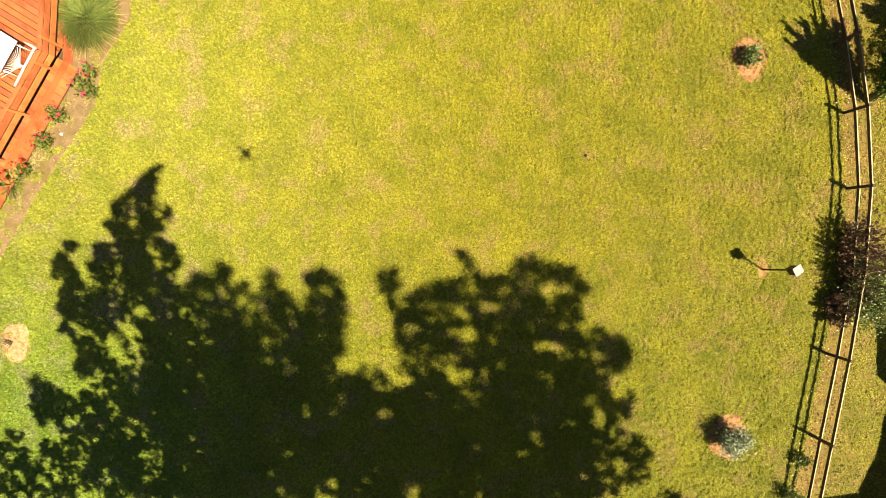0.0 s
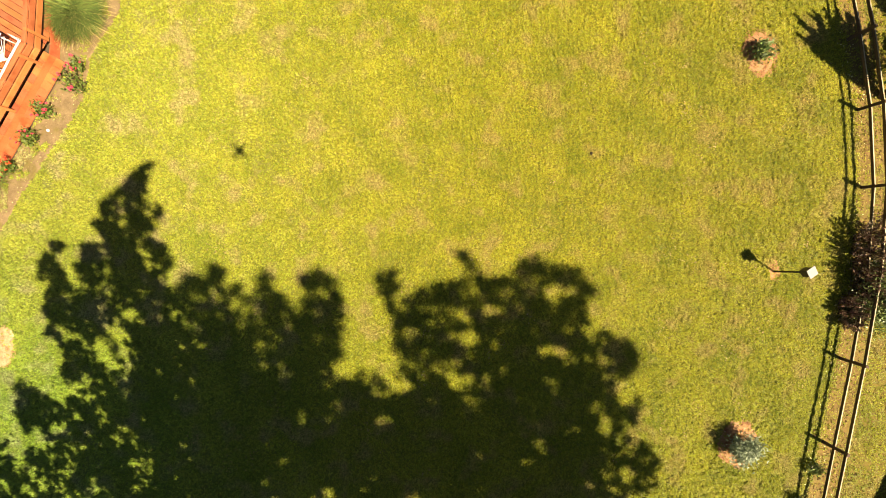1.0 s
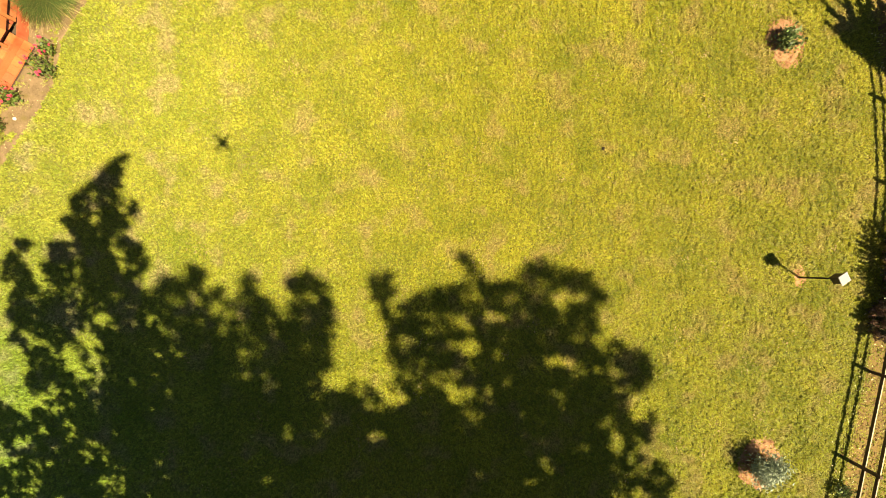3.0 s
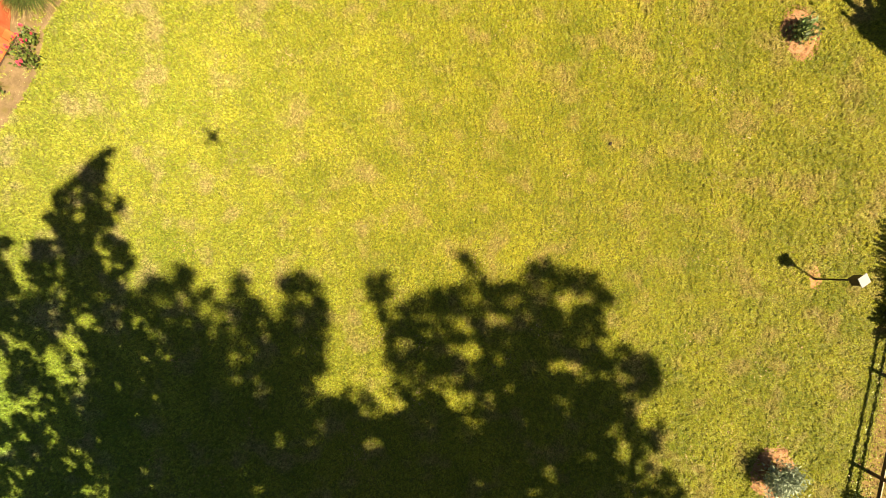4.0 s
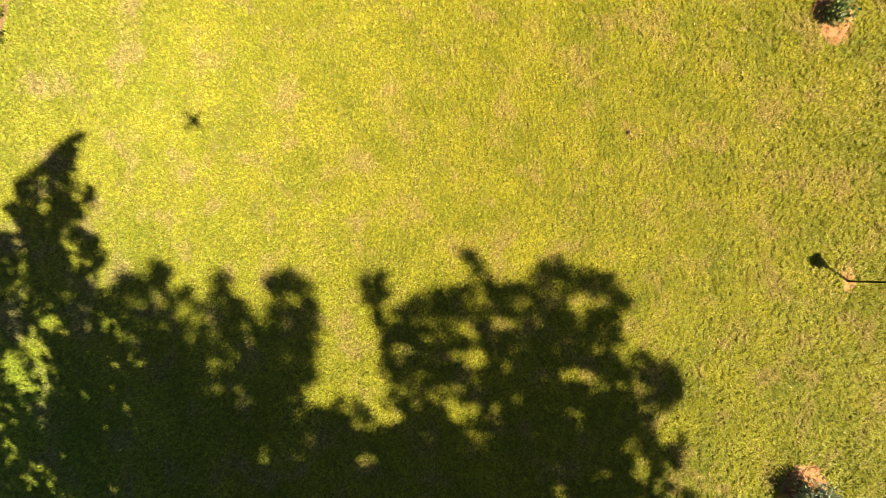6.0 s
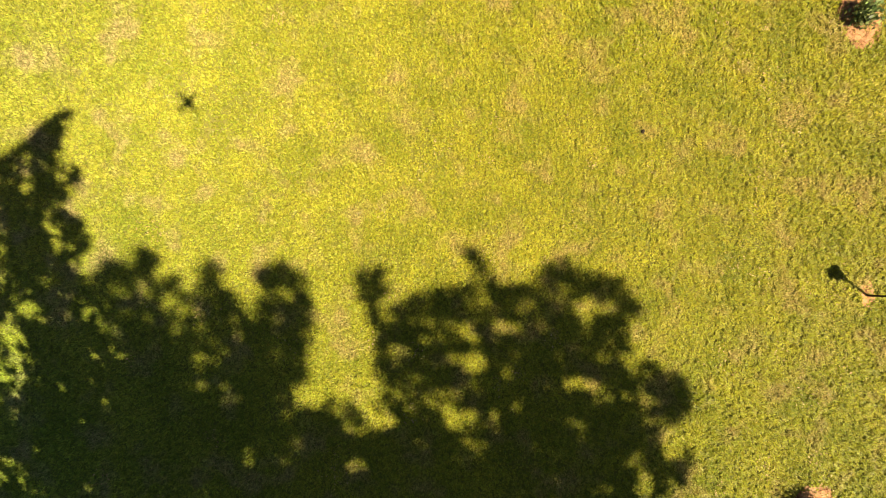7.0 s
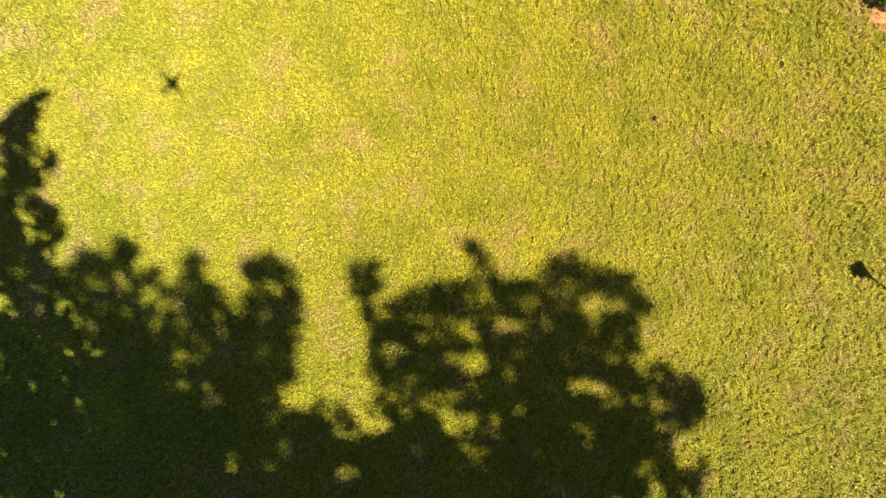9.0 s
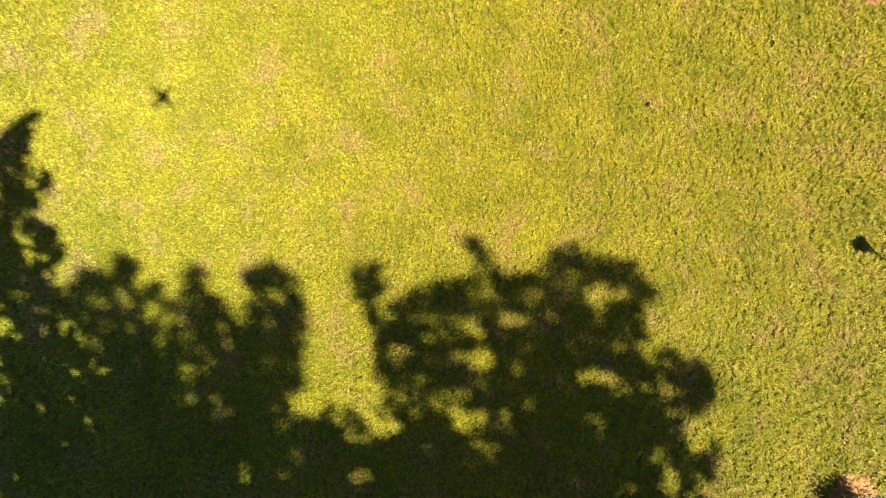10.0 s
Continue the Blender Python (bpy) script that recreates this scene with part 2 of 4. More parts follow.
ground = tagged(part("ground", bm, GROUND), "bare thatch and soil under the lawn, out to the horizon", "ground", kind="structure")

rng = np.random.default_rng(5)
N_BLADES = 1500000
gx, gy = rng.uniform(-18.0, 18.2, N_BLADES), rng.uniform(-11.3, 9.8, N_BLADES)
clump = 0.8 * value_noise(gx, gy, 0.09, 1) + 0.2 * value_noise(gx, gy, 0.26, 2)
thin = 0.65 * value_noise(gx, gy, 1.1, 3) + 0.35 * value_noise(gx, gy, 0.45, 4)
off = gx - fence_x(gy) + 0.2 * (value_noise(gx, gy, 0.5, 9) - 0.5)
dry = np.where(off < 0.95, np.clip((off + 0.22) / 0.25, 0, 1) * 0.84, 0.5)
keep = rng.random(N_BLADES) < (0.55 + 0.45 * np.clip((clump - 0.3) * 2.6, 0, 1)) * (1 - 0.5 * np.clip((thin - 0.62) * 5, 0, 1)) * (1 - dry)
ragged = 0.25 * (value_noise(gx, gy, 0.3, 6) - 0.5)
weeds = np.clip((value_noise(gx, gy, 0.35, 8) - 0.38) * 5, 0, 1) * np.where(gy < 3.6, 0.95, 0.5)
weeds *= inside(gx + 0.15 + ragged * 0.8, gy - 0.08, BED) & (gx > -17)
keep &= ~inside(gx + ragged * 0.3, gy + ragged * 0.3, BED) | (rng.random(N_BLADES) < weeds)
keep &= ~inside(gx, gy, [(-13.4, 9.9), (-13.63, 5.97), (-17.82, -0.36), (-22.0, -0.26), (-22.0, 9.9)])
for mx, my, ma, mb, turn in MULCH:
    u = (gx - mx) * math.cos(turn) + (gy - my) * math.sin(turn)
    v = (gy - my) * math.cos(turn) - (gx - mx) * math.sin(turn)
    keep &= (np.hypot(u / ma, v / mb) + ragged * 1.4 > 0.95) | (rng.random(N_BLADES) < 0.10)
keep &= (np.hypot((gx - 11.92) / 0.24, (gy + 1.29) / 0.42) + ragged > 0.9) | (rng.random(N_BLADES) < 0.45)
gx, gy, clump = gx[keep], gy[keep], clump[keep]
short = 1 - 0.55 * np.clip((off[keep] + 1.5) / 0.5, 0, 1)
n = len(gx)
lean, around = np.radians(rng.uniform(48, 86, n)), rng.uniform(0, math.tau, n)
length = (0.045 + 0.05 * clump * short) * rng.uniform(0.7, 1.3, n)
root = np.stack([gx, gy, 0.033 * short * np.clip((clump - 0.3) * 1.8, 0, 1) + rng.uniform(0.0, 0.015, n)], 1)
way = np.stack([np.cos(around) * np.sin(lean), np.sin(around) * np.sin(lean), np.cos(lean)], 1)
side = np.stack([-np.sin(around), np.cos(around), np.zeros(n)], 1) * (0.013 + 0.018 * rng.random(n))[:, None]
verts = np.stack([root - side, root + side, root + way * length[:, None]], 1).reshape(-1, 3)
tagged(new("lawn_grass", mesh_of("lawn_grass", verts, np.arange(n * 3).reshape(-1, 3), GRASS)), "sunlit yellow-green lawn grass with dry thin patches", "grass", kind="stuff")

# rougher grass farther out, past the mown lawn
far = np.random.default_rng(15)
fx, fy = far.normal(0, 26, 420000), far.normal(0, 24, 420000)
out = ((fx < -17.9) | (fx > 18.1) | (fy < -11.2) | (fy > 9.7)) & ~inside(fx, fy, [(-13.2, 10.1), (-13.2, 9.5), (-17.8, 9.5), (-17.8, -0.4), (-22.3, -0.4), (-22.3, 10.1)]) & ~inside(fx, fy, [(16.2, -15.9), (27.2, -15.9), (27.2, -4.1), (18.2, -4.1), (16.2, -11.2)])
fx, fy = fx[out], fy[out]
n = len(fx)
lean, around = np.radians(far.uniform(35, 80, n)), far.uniform(0, math.tau, n)
root = np.stack([fx, fy, np.zeros(n)], 1)
way = np.stack([np.cos(around) * np.sin(lean), np.sin(around) * np.sin(lean), np.cos(lean)], 1) * far.uniform(0.08, 0.2, n)[:, None]
side = np.stack([-np.sin(around), np.cos(around), np.zeros(n)], 1) * far.uniform(0.012, 0.035, n)[:, None]
verts = np.stack([root - side, root + side, root + way], 1).reshape(-1, 3)
tagged(new("rough_grass", mesh_of("rough_grass", verts, np.arange(n * 3).reshape(-1, 3), GRASS)), "longer yellow-green grass beyond the mown lawn", "grass", kind="stuff")


def sheet(name, corners, material, lift, label, category, waves=0.0):
    """A low mound of loose stuff with an uneven rim, over the ground."""
    bm = bmesh.new()
    cx, cy = sum(p[0] for p in corners) / len(corners), sum(p[1] for p in corners) / len(corners)
    rims = []
    for k, s in enumerate((1.0, 0.93, 0.6)):
        rims.append([bm.verts.new((cx + (x - cx) * s, cy + (y - cy) * s, (0.004, lift, lift * 1.15)[k] + waves * noise.noise((x * 2 * s, y * 2 * s, k)))) for x, y in corners])
    mid = bm.verts.new((cx, cy, lift * 1.2))
    for lo, hi in zip(rims, rims[1:]):
        for k in range(len(corners)):
            j = (k + 1) % len(corners)
            bm.faces.new((lo[k], lo[j], hi[j], hi[k]))
    for k in range(len(corners)):
        bm.faces.new((rims[2][k], rims[2][(k + 1) % len(corners)], mid))
    bmesh.ops.recalc_face_normals(bm, faces=bm.faces)
    return tagged(part(name, bm, material), label, category, kind="structure")


def rim(mx, my, ma, mb, turn, count=40, seed=0):
    pts = []
    for k in range(count):
        a = math.tau * k / count
        r = 1 + 0.16 * noise.noise((math.cos(a) * 1.5 + seed, math.sin(a) * 1.5, 3.1 * seed)) + 0.06 * noise.noise((math.cos(a) * 6, math.sin(a) * 6, seed))
        u, v = ma * r * math.cos(a), mb * r * math.sin(a)
        pts.append((mx + u * math.cos(turn) - v * math.sin(turn), my + u * math.sin(turn) + v * math.cos(turn)))
    return pts


def flakes(name, places, size, material, label, category):
    """Many small flat scraps lying about."""
    v, f = leaves(np.random.default_rng(len(places)), places, size, ups=0.0, slim=0.45)
    c = np.repeat(places, 4, 0)
    v[:, 2] = c[:, 2] + (v[:, 2] - c[:, 2]) * 0.3
    return tagged(new(name, mesh_of(name, v, f, material)), label, category, kind="stuff")


worn = [(-7.75, 3.01, 0.14), (6.91, 6.94, 0.25), (7.88, 5.00, 0.29), (8.51, 4.26, 0.25), (8.62, 8.29, 0.27), (1.75, 6.68, 0.27), (-0.98, 1.42, 0.18), (-3.56, 2.41, 0.20), (0.94, 1.98, 0.18), (9.39, -3.12, 0.18), (-4.98, 5.57, 0.20), (-2.01, 0.41, 0.20), (1.07, -1.00, 0.18), (2.66, -0.84, 0.14)]
wr = np.random.default_rng(77)
worn += [(wr.uniform(-10, 13.5), wr.uniform(-9, 9), wr.uniform(0.12, 0.42)) for k in range(70)]
spots = []
for x, y, r in worn:
    k = int(70 * r) + 6
    spots.append(np.stack([x + wr.normal(0, r * 0.55, k), y + wr.normal(0, r * 0.8, k), wr.uniform(0.045, 0.07, k)], 1))
flakes("dead_grass", np.concatenate(spots), 0.075, THATCH, "scattered wisps of dead tan grass in the lawn", "dead grass")

bed = sheet("flower_bed", BED, SOIL, 0.02, "dry tan soil of the flower bed along the deck", "flower bed", 0.006)
for k, m in enumerate(MULCH):
    chips, tone = ((STRAW, "reddish bark"), (STRAW, "reddish bark"), (PALESTRAW, "pale straw"))[k]
    sheet("mulch_ring", rim(*m, seed=k + 1), chips, 0.03, "ring of %s mulch round a young plant" % tone, "mulch", 0.01)
    a, r = rng.uniform(0, math.tau, 520), np.sqrt(rng.random(520))
    u, v = m[2] * r * np.cos(a) * 1.05, m[3] * r * np.sin(a) * 1.05
    spots = np.stack([m[0] + u * math.cos(m[4]) - v * math.sin(m[4]), m[1] + u * math.sin(m[4]) + v * math.cos(m[4]), np.full(520, 0.05)], 1)
    flakes("mulch_chips", spots, 0.07, PALESTRAW if k != 0 else STRAW, "loose %s chips of the mulch" % tone, "mulch")

# the bare strip below the fence, with litter and fallen leaves
ys = np.linspace(12, -14, 60)
strip = [(float(fence_x(y)) - 0.12 + 0.10 * noise.noise((y * 1.3, 0, 0)), float(y)) for y in ys] + [(float(fence_x(y)) + 0.90 + 0.16 * noise.noise((y * 1.1, 5, 0)), float(y)) for y in ys[::-1]]
bm = bmesh.new()
half = len(ys)
row = [[bm.verts.new((x, y, 0.006 + 0.012 * (0.2 < i < 0.9))) for x, y in strip[:half]] if i == 0 else [bm.verts.new((x, y, 0.006)) for x, y in strip[half:][::-1]] for i in (0, 1)]
for k in range(half - 1):
    bm.faces.new((row[0][k], row[0][k + 1], row[1][k + 1], row[1][k]))
tagged(part("fence_strip", bm, LITTER), "bare brown earth and leaf litter under the fence", "soil strip", kind="structure")
rough = [(float(fence_x(y)) + 0.80, float(y)) for y in ys] + [(float(fence_x(y)) + 7.0, float(y)) for y in ys[::-1]]
bm = bmesh.new()
row = [[bm.verts.new((x, y, 0.003 + 0.008 * (noise.noise((x, y, 0)) > 0))) for x, y in side] for side in (rough[:half], rough[half:][::-1])]
for k in range(half - 1):
    bm.faces.new((row[0][k], row[0][k + 1], row[1][k + 1], row[1][k]))
tagged(part("rough_ground", bm, ROUGH), "dull dry earth with thin grass behind the fence", "ground", kind="structure")
ly = rng.uniform(-11, 9.3, 3000)
spots = np.stack([fence_x(ly) + 0.42 + rng.normal(0, 0.40, 3000), ly, np.full(3000, 0.03)], 1)
flakes("leaf_litter", spots, 0.09, LITTER, "brown fallen leaves along the fence", "litter")
ly = rng.uniform(-11, 9.3, 260)
spots = np.stack([fence_x(ly) - 0.15 + rng.normal(0, 0.28, 260), ly, np.full(260, 0.07)], 1)
flakes("yellow_leaves", spots, 0.075, PALE_LEAF, "pale yellow leaves fallen in the grass by the fence", "litter")
by = rng.uniform(-2, 8, 240)
bx = np.interp(by, [-2, -0.74, 1.37, 3.42, 4.95, 6.4, 8], [-17.4, -16.76, -15.5, -14.02, -13.05, -12.75, -11.7]) - rng.uniform(0.05, 1.1, 240)
flakes("bed_litter", np.stack([bx, by, np.full(240, 0.05)], 1), 0.05, PALE_LEAF, "dry scraps and petals on the bed soil", "litter")

# ---- the post-and-rail fence ----
fence = tagged(new("fence"), "weathered post-and-rail fence with two rails, sunlight painted on their tops", "fence")
POST_H = 0.90
bm = bmesh.new()
box(bm, (0.10, 0.10, POST_H), pose(0, 0, POST_H / 2), 0.008)
post_mesh = bpy.data.meshes.new("post")
bm.to_mesh(post_mesh)
bm.free()
post_mesh.materials.append(POSTWOOD)
for k, (x, y) in enumerate(POSTS):
    nx, ny = POSTS[min(k + 1, len(POSTS) - 1)]
    ox, oy = POSTS[max(k - 1, 0)]
    p = under(fence, new("post", post_mesh))
    p.matrix_basis = pose(x, y, 0, random.uniform(-1.5, 1.5), random.uniform(-1.5, 1.5), math.degrees(math.atan2(ny - oy, nx - ox)))
for (x0, y0), (x1, y1) in zip(POSTS, POSTS[1:]):
    for z in (0.39, 0.79):
        a, b = Vector((x0, y0, z)), Vector((x1, y1, z + random.uniform(-0.015, 0.015)))
        out = Vector((y1 - y0, x0 - x1, 0)).normalized() * -0.02
        bm = bmesh.new()
        box(bm, ((b - a).length - 0.01, 0.04, 0.095), Matrix(), 0.005)
        # painted light: upward faces pale as if lit, the rest dark as if shaded
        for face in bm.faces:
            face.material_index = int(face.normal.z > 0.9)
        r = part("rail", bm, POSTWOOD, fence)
        r.data.materials.append(RAILTOP_LIT)
        r.matrix_basis = Matrix.Translation((a + b) / 2 + out) @ pose(0, 0, 0, 0, -math.degrees(math.asin((b.z - a.z) / (b - a).length)), math.degrees(math.atan2(b.y - a.y, b.x - a.x)))

# ---- bird house on its pole ----
house = tagged(new("bird_house"), "dark bird house with a white tilted roof on a thin pole", "bird house")
house.matrix_basis = pose(11.89, -1.31, 0, -4.5, 0, 0)
bm = bmesh.new()
tube(bm, [(0, 0, 0), (0.01, 0, 0.6), (0, 0.0, 1.18)], [0.032, 0.03, 0.03])
part("pole", bm, DARKMETAL, house)
bm = bmesh.new()
box(bm, (0.24, 0.24, 0.26), pose(0, 0, 1.27, 0, 0, 32), 0.01)
body = part("body", bm, BOXWOOD, house)
bm = bmesh.new()
box(bm, (0.34, 0.31, 0.022), pose(0, 0, 1.43, 9, 4, 32), 0.006)
part("roof", bm, ROOFWHITE, house, "white painted roof board")
bm = bmesh.new()
tube(bm, [(0.08, -0.12, 1.27), (0.10, -0.17, 1.27)], [0.008, 0.008], 6)
part("perch", bm, DARKMETAL, house)
ring = rim(11.92, -1.29, 0.22, 0.42, 0.2, 24, 9)
sheet("bare_patch", ring, STRAW, 0.008, "worn reddish patch of earth at the foot of the pole", "bare earth", 0.003)


# ---- plants ----
def bush(name, x, y, spread, tall, count, size, material, label, category, seed, floor_gap=0.1, slim=0.5, stems=7, group=""):
    """A shrub of stems and single leaves in uneven clumps."""
    rg = np.random.default_rng(seed)
    thing = tagged(new(name), label, category, group)
    thing.location = (x, y, 0)
    tips = []
    bm = bmesh.new()
    for k in range(stems):
        a, r = math.tau * (k + rg.random()) / stems, spread * (0.25 + 0.6 * rg.random())
        tip = Vector((r * math.cos(a), r * math.sin(a), tall * (0.55 + 0.4 * rg.random())))
        tips.append(tip)
        tube(bm, [(0.02 * math.cos(a), 0.02 * math.sin(a), 0), tip * 0.5 + Vector((0, 0, tall * 0.12)), tip], [0.018 * spread + 0.006, 0.012 * spread + 0.004, 0.004], 5)
    part("stems", bm, BARK, thing)
    pts = []
    per = count // (stems + 1)
    for tip in tips:
        c = rg.normal(size=(per, 3)) * spread * 0.26
        c[:, 2] *= 0.8
        pts.append(c + np.array(tip) * rg.uniform(0.55, 1.0, (per, 1)))
    c = rg.normal(size=(per, 3)) * np.array([spread * 0.4, spread * 0.4, tall * 0.2]) + [0, 0, tall * 0.5]
    pts = np.concatenate(pts + [c])
    pts[:, 2] = np.maximum(pts[:, 2], floor_gap)
    v, f = leaves(rg, pts, size, 0.4, slim)
    under(thing, new("leaves", mesh_of("leaves", v, f, material)))
    return thing


def blooms(thing, places, material, size):
    bm = bmesh.new()
    for ring, (r, z) in enumerate(((1.0, 0.0), (0.72, 0.25), (0.4, 0.42))):
        for k in range(6):
            a = math.tau * (k + ring * 0.5) / 6
            vs = [bm.verts.new((r * math.cos(a + d) * s, r * math.sin(a + d) * s, z + h)) for d, s, h in ((-0.6, 0.35, -0.25), (-0.45, 1, 0.15), (0.45, 1, 0.15), (0.6, 0.35, -0.25))]
            bm.faces.new(vs)
    me = bpy.data.meshes.new("flower")
    bm.to_mesh(me)
    bm.free()
    me.materials.append(material)
    for x, y, z in places:
        fl = under(thing, new("flower", me))
        fl.matrix_basis = pose(x, y, z, random.uniform(-40, 40), random.uniform(-40, 40), random.uniform(0, 90)) @ Matrix.Scale(size * random.uniform(0.8, 1.25), 4)


for k, (x, y, s, tall, mat) in enumerate(((-13.1, 5.37, 0.40, 0.6, PINK), (-13.03, 5.95, 0.26, 0.45, PINK), (-14.26, 4.43, 0.36, 0.55, PINK), (-14.79, 3.42, 0.33, 0.55, PINK), (-15.6, 2.41, 0.32, 0.5, RED))):
    rose = bush("rose_bush", x, y, s, tall, 280, 0.10, ROSELEAF, "small rose bush with %s flowers in the bed" % ("pink" if mat is PINK else "red"), "rose bush", 20 + k, 0.06, 0.6, 6, "roses along the deck")
    rg = random.Random(k)
    blooms(rose, [(s * rg.uniform(0.5, 1.1) * math.cos(a), s * rg.uniform(0.5, 1.1) * math.sin(a), tall * rg.uniform(0.7, 1.05)) for a in [rg.uniform(0, math.tau) for _ in range(7)]], mat, 0.05)


def blade_clump(name, x, y, spread, tall, count, width, material, label, category, seed, parent=None, droop=1.0):
    """Arching blades out of one crown: a tuft of grass or lilies."""
    rg = np.random.default_rng(seed)
    a, r = rg.uniform(0, math.tau, count), spread * np.sqrt(rg.uniform(0.02, 1, count))
    h = tall * rg.uniform(0.55, 1.0, count) * (1 - 0.35 * (r / spread) ** 2)
    ra = a + rg.normal(0, 0.8, count)
    base = np.stack([0.42 * r * np.cos(ra), 0.42 * r * np.sin(ra), np.zeros(count)], 1)
    rows = []
    for s, wd in ((0, 0.8), (0.35, 1.0), (0.7, 0.8), (1.0, 0.08)):
        c = base + np.stack([np.cos(a) * r * s ** 1.3, np.sin(a) * r * s ** 1.3, h * (1.7 * s - 1.05 * droop * s * s)], 1)
        c[:, 2] = np.maximum(c[:, 2], 0.01)
        sd = np.stack([-np.sin(a), np.cos(a), 0.3 * np.ones(count)], 1) * width * wd / 2
        rows += [c - sd, c + sd]
    verts = np.stack(rows, 1).reshape(-1, 3)
    i = np.arange(count)[:, None] * 8
    faces = np.concatenate([i + np.array([[0, 1, 3, 2]]), i + np.array([[2, 3, 5, 4]]), i + np.array([[4, 5, 7, 6]])])
    ob = new(name, mesh_of(name, verts, faces, material))
    if parent:
        return under(parent, ob)
    ob.location = (x, y, 0)
    return tagged(ob, label, category)


fount = tagged(new("fountain_grass"), "large round clump of arching green fountain grass", "ornamental grass")
fount.location = (-13.08, 7.9, 0)
blade_clump("blades", 0, 0, 1.0, 0.95, 3800, 0.016, FOUNTAIN, "", "", 3, fount)
blade_clump("dry_blades", 0, 0, 1.2, 0.7, 700, 0.012, DRYBLADE, "", "", 4, fount)
lily = tagged(new("day_lily"), "day lily clump with strap leaves and red flowers", "flower")
lily.location = (-16.33, 1.94, 0)
blade_clump("leaves", 0, 0, 0.55, 0.5, 130, 0.035, FOUNTAIN, "", "", 5, lily)
blooms(lily, [(0.1, 0.25, 0.55), (0.3, 0.1, 0.5), (-0.2, 0.2, 0.6), (0.05, -0.2, 0.55), (0.25, 0.35, 0.5)], RED, 0.075)

bush("young_shrub", 11.03, 6.45, 0.40, 0.5, 620, 0.125, SHRUB, "young dark green shrub in a mulch ring", "shrub", 31)
bush("young_spruce", 10.68, -7.62, 0.55, 0.88, 3200, 0.12, BLUEGREEN, "young grey-green shrub in a straw mulch ring", "shrub", 32, slim=0.3)
bush("bare_sapling", -16.6, -4.1, 0.55, 0.6, 60, 0.06, LITTER, "leafless dry sapling in a mulch ring", "sapling", 33)
bush("fence_shrub", 13.48, -8.5, 0.30, 0.36, 420, 0.09, SHRUB, "small leafy plant at the fence", "shrub", 34)
bush("fence_shrub", 13.1, -9.9, 0.42, 0.6, 600, 0.09, SHRUB, "small leafy plant at the fence", "shrub", 35)
bush("round_bush", 15.63, -2.2, 1.2, 0.9, 13000, 0.085, SHRUB, "broad round green bush behind the fence", "bush", 36, 0.2, 0.55, 16)


def twiggy_shrub(x, y, wide, long, tall, count, seed):
    """A loose shrub of thin straight shoots, leafy to their tips, with a ragged outline."""
    rg = np.random.default_rng(seed)
    shrub = tagged(new("purple_shrub"), "dark purple-leaved shrub growing through the fence", "shrub")
    shrub.location = (x, y, 0)
    bm, pts, dirs = bmesh.new(), [], []
    for k in range(count):
        a, q = rg.uniform(0, math.tau), math.sqrt(rg.random())
        foot = np.array([0.25 * wide * math.cos(a) * q, 0.55 * long * math.sin(a) * q, 0])
        tip = np.array([wide * math.cos(a) * q, long * math.sin(a) * q, tall * (1 - 0.5 * q * q) * rg.uniform(0.75, 1.1)]) * rg.uniform(0.85, 1.12)
        if k % 4 == 0:
            tube(bm, [foot, (foot + tip) / 2 + [0, 0, 0.08 * tall], tip], [0.012, 0.008, 0.003], 4)
        s = rg.random(46) ** 0.7
        d = tip - foot
        p = foot + d * s[:, None] + rg.normal(size=(46, 3)) * (0.075 * (1.15 - s))[:, None]
        p[:, 2] = np.maximum(p[:, 2], 0.06)
        pts.append(p)
        dirs.append(np.repeat(d[None] / np.linalg.norm(d), 46, 0))
    part("stems", bm, BARK, shrub)
    v, f = leaves(rg, np.concatenate(pts), 0.085, 0.3, 0.5, np.concatenate(dirs))
    under(shrub, new("leaves", mesh_of("leaves", v, f, PURPLE)))


twiggy_shrub(14.95, -0.85, 0.85, 1.75, 1.3, 165, 61)
twiggy_shrub(14.45, -2.75, 0.5, 0.75, 0.75, 70, 62)

stone = bmesh.new()
bmesh.ops.create_icosphere(stone, subdivisions=2, radius=0.055)
for v in stone.verts:
    v.co *= 1 + 0.25 * noise.noise(v.co * 14)
    v.co.z *= 0.6
pebble = tagged(part("stone", stone, STONE), "small pale stone lying on the bed", "stone")
pebble.location = (-14.36, 3.76, 0.05)
bm = bmesh.new()
bmesh.ops.create_icosphere(bm, subdivisions=2, radius=0.055)
for v in bm.verts:
    v.co *= 1 + 0.4 * noise.noise(v.co * 20)
clod = tagged(part("clod", bm, CLOD), "small dark clod of earth on the lawn", "clod")
clod.location = (5.2, 2.94, 0.05)


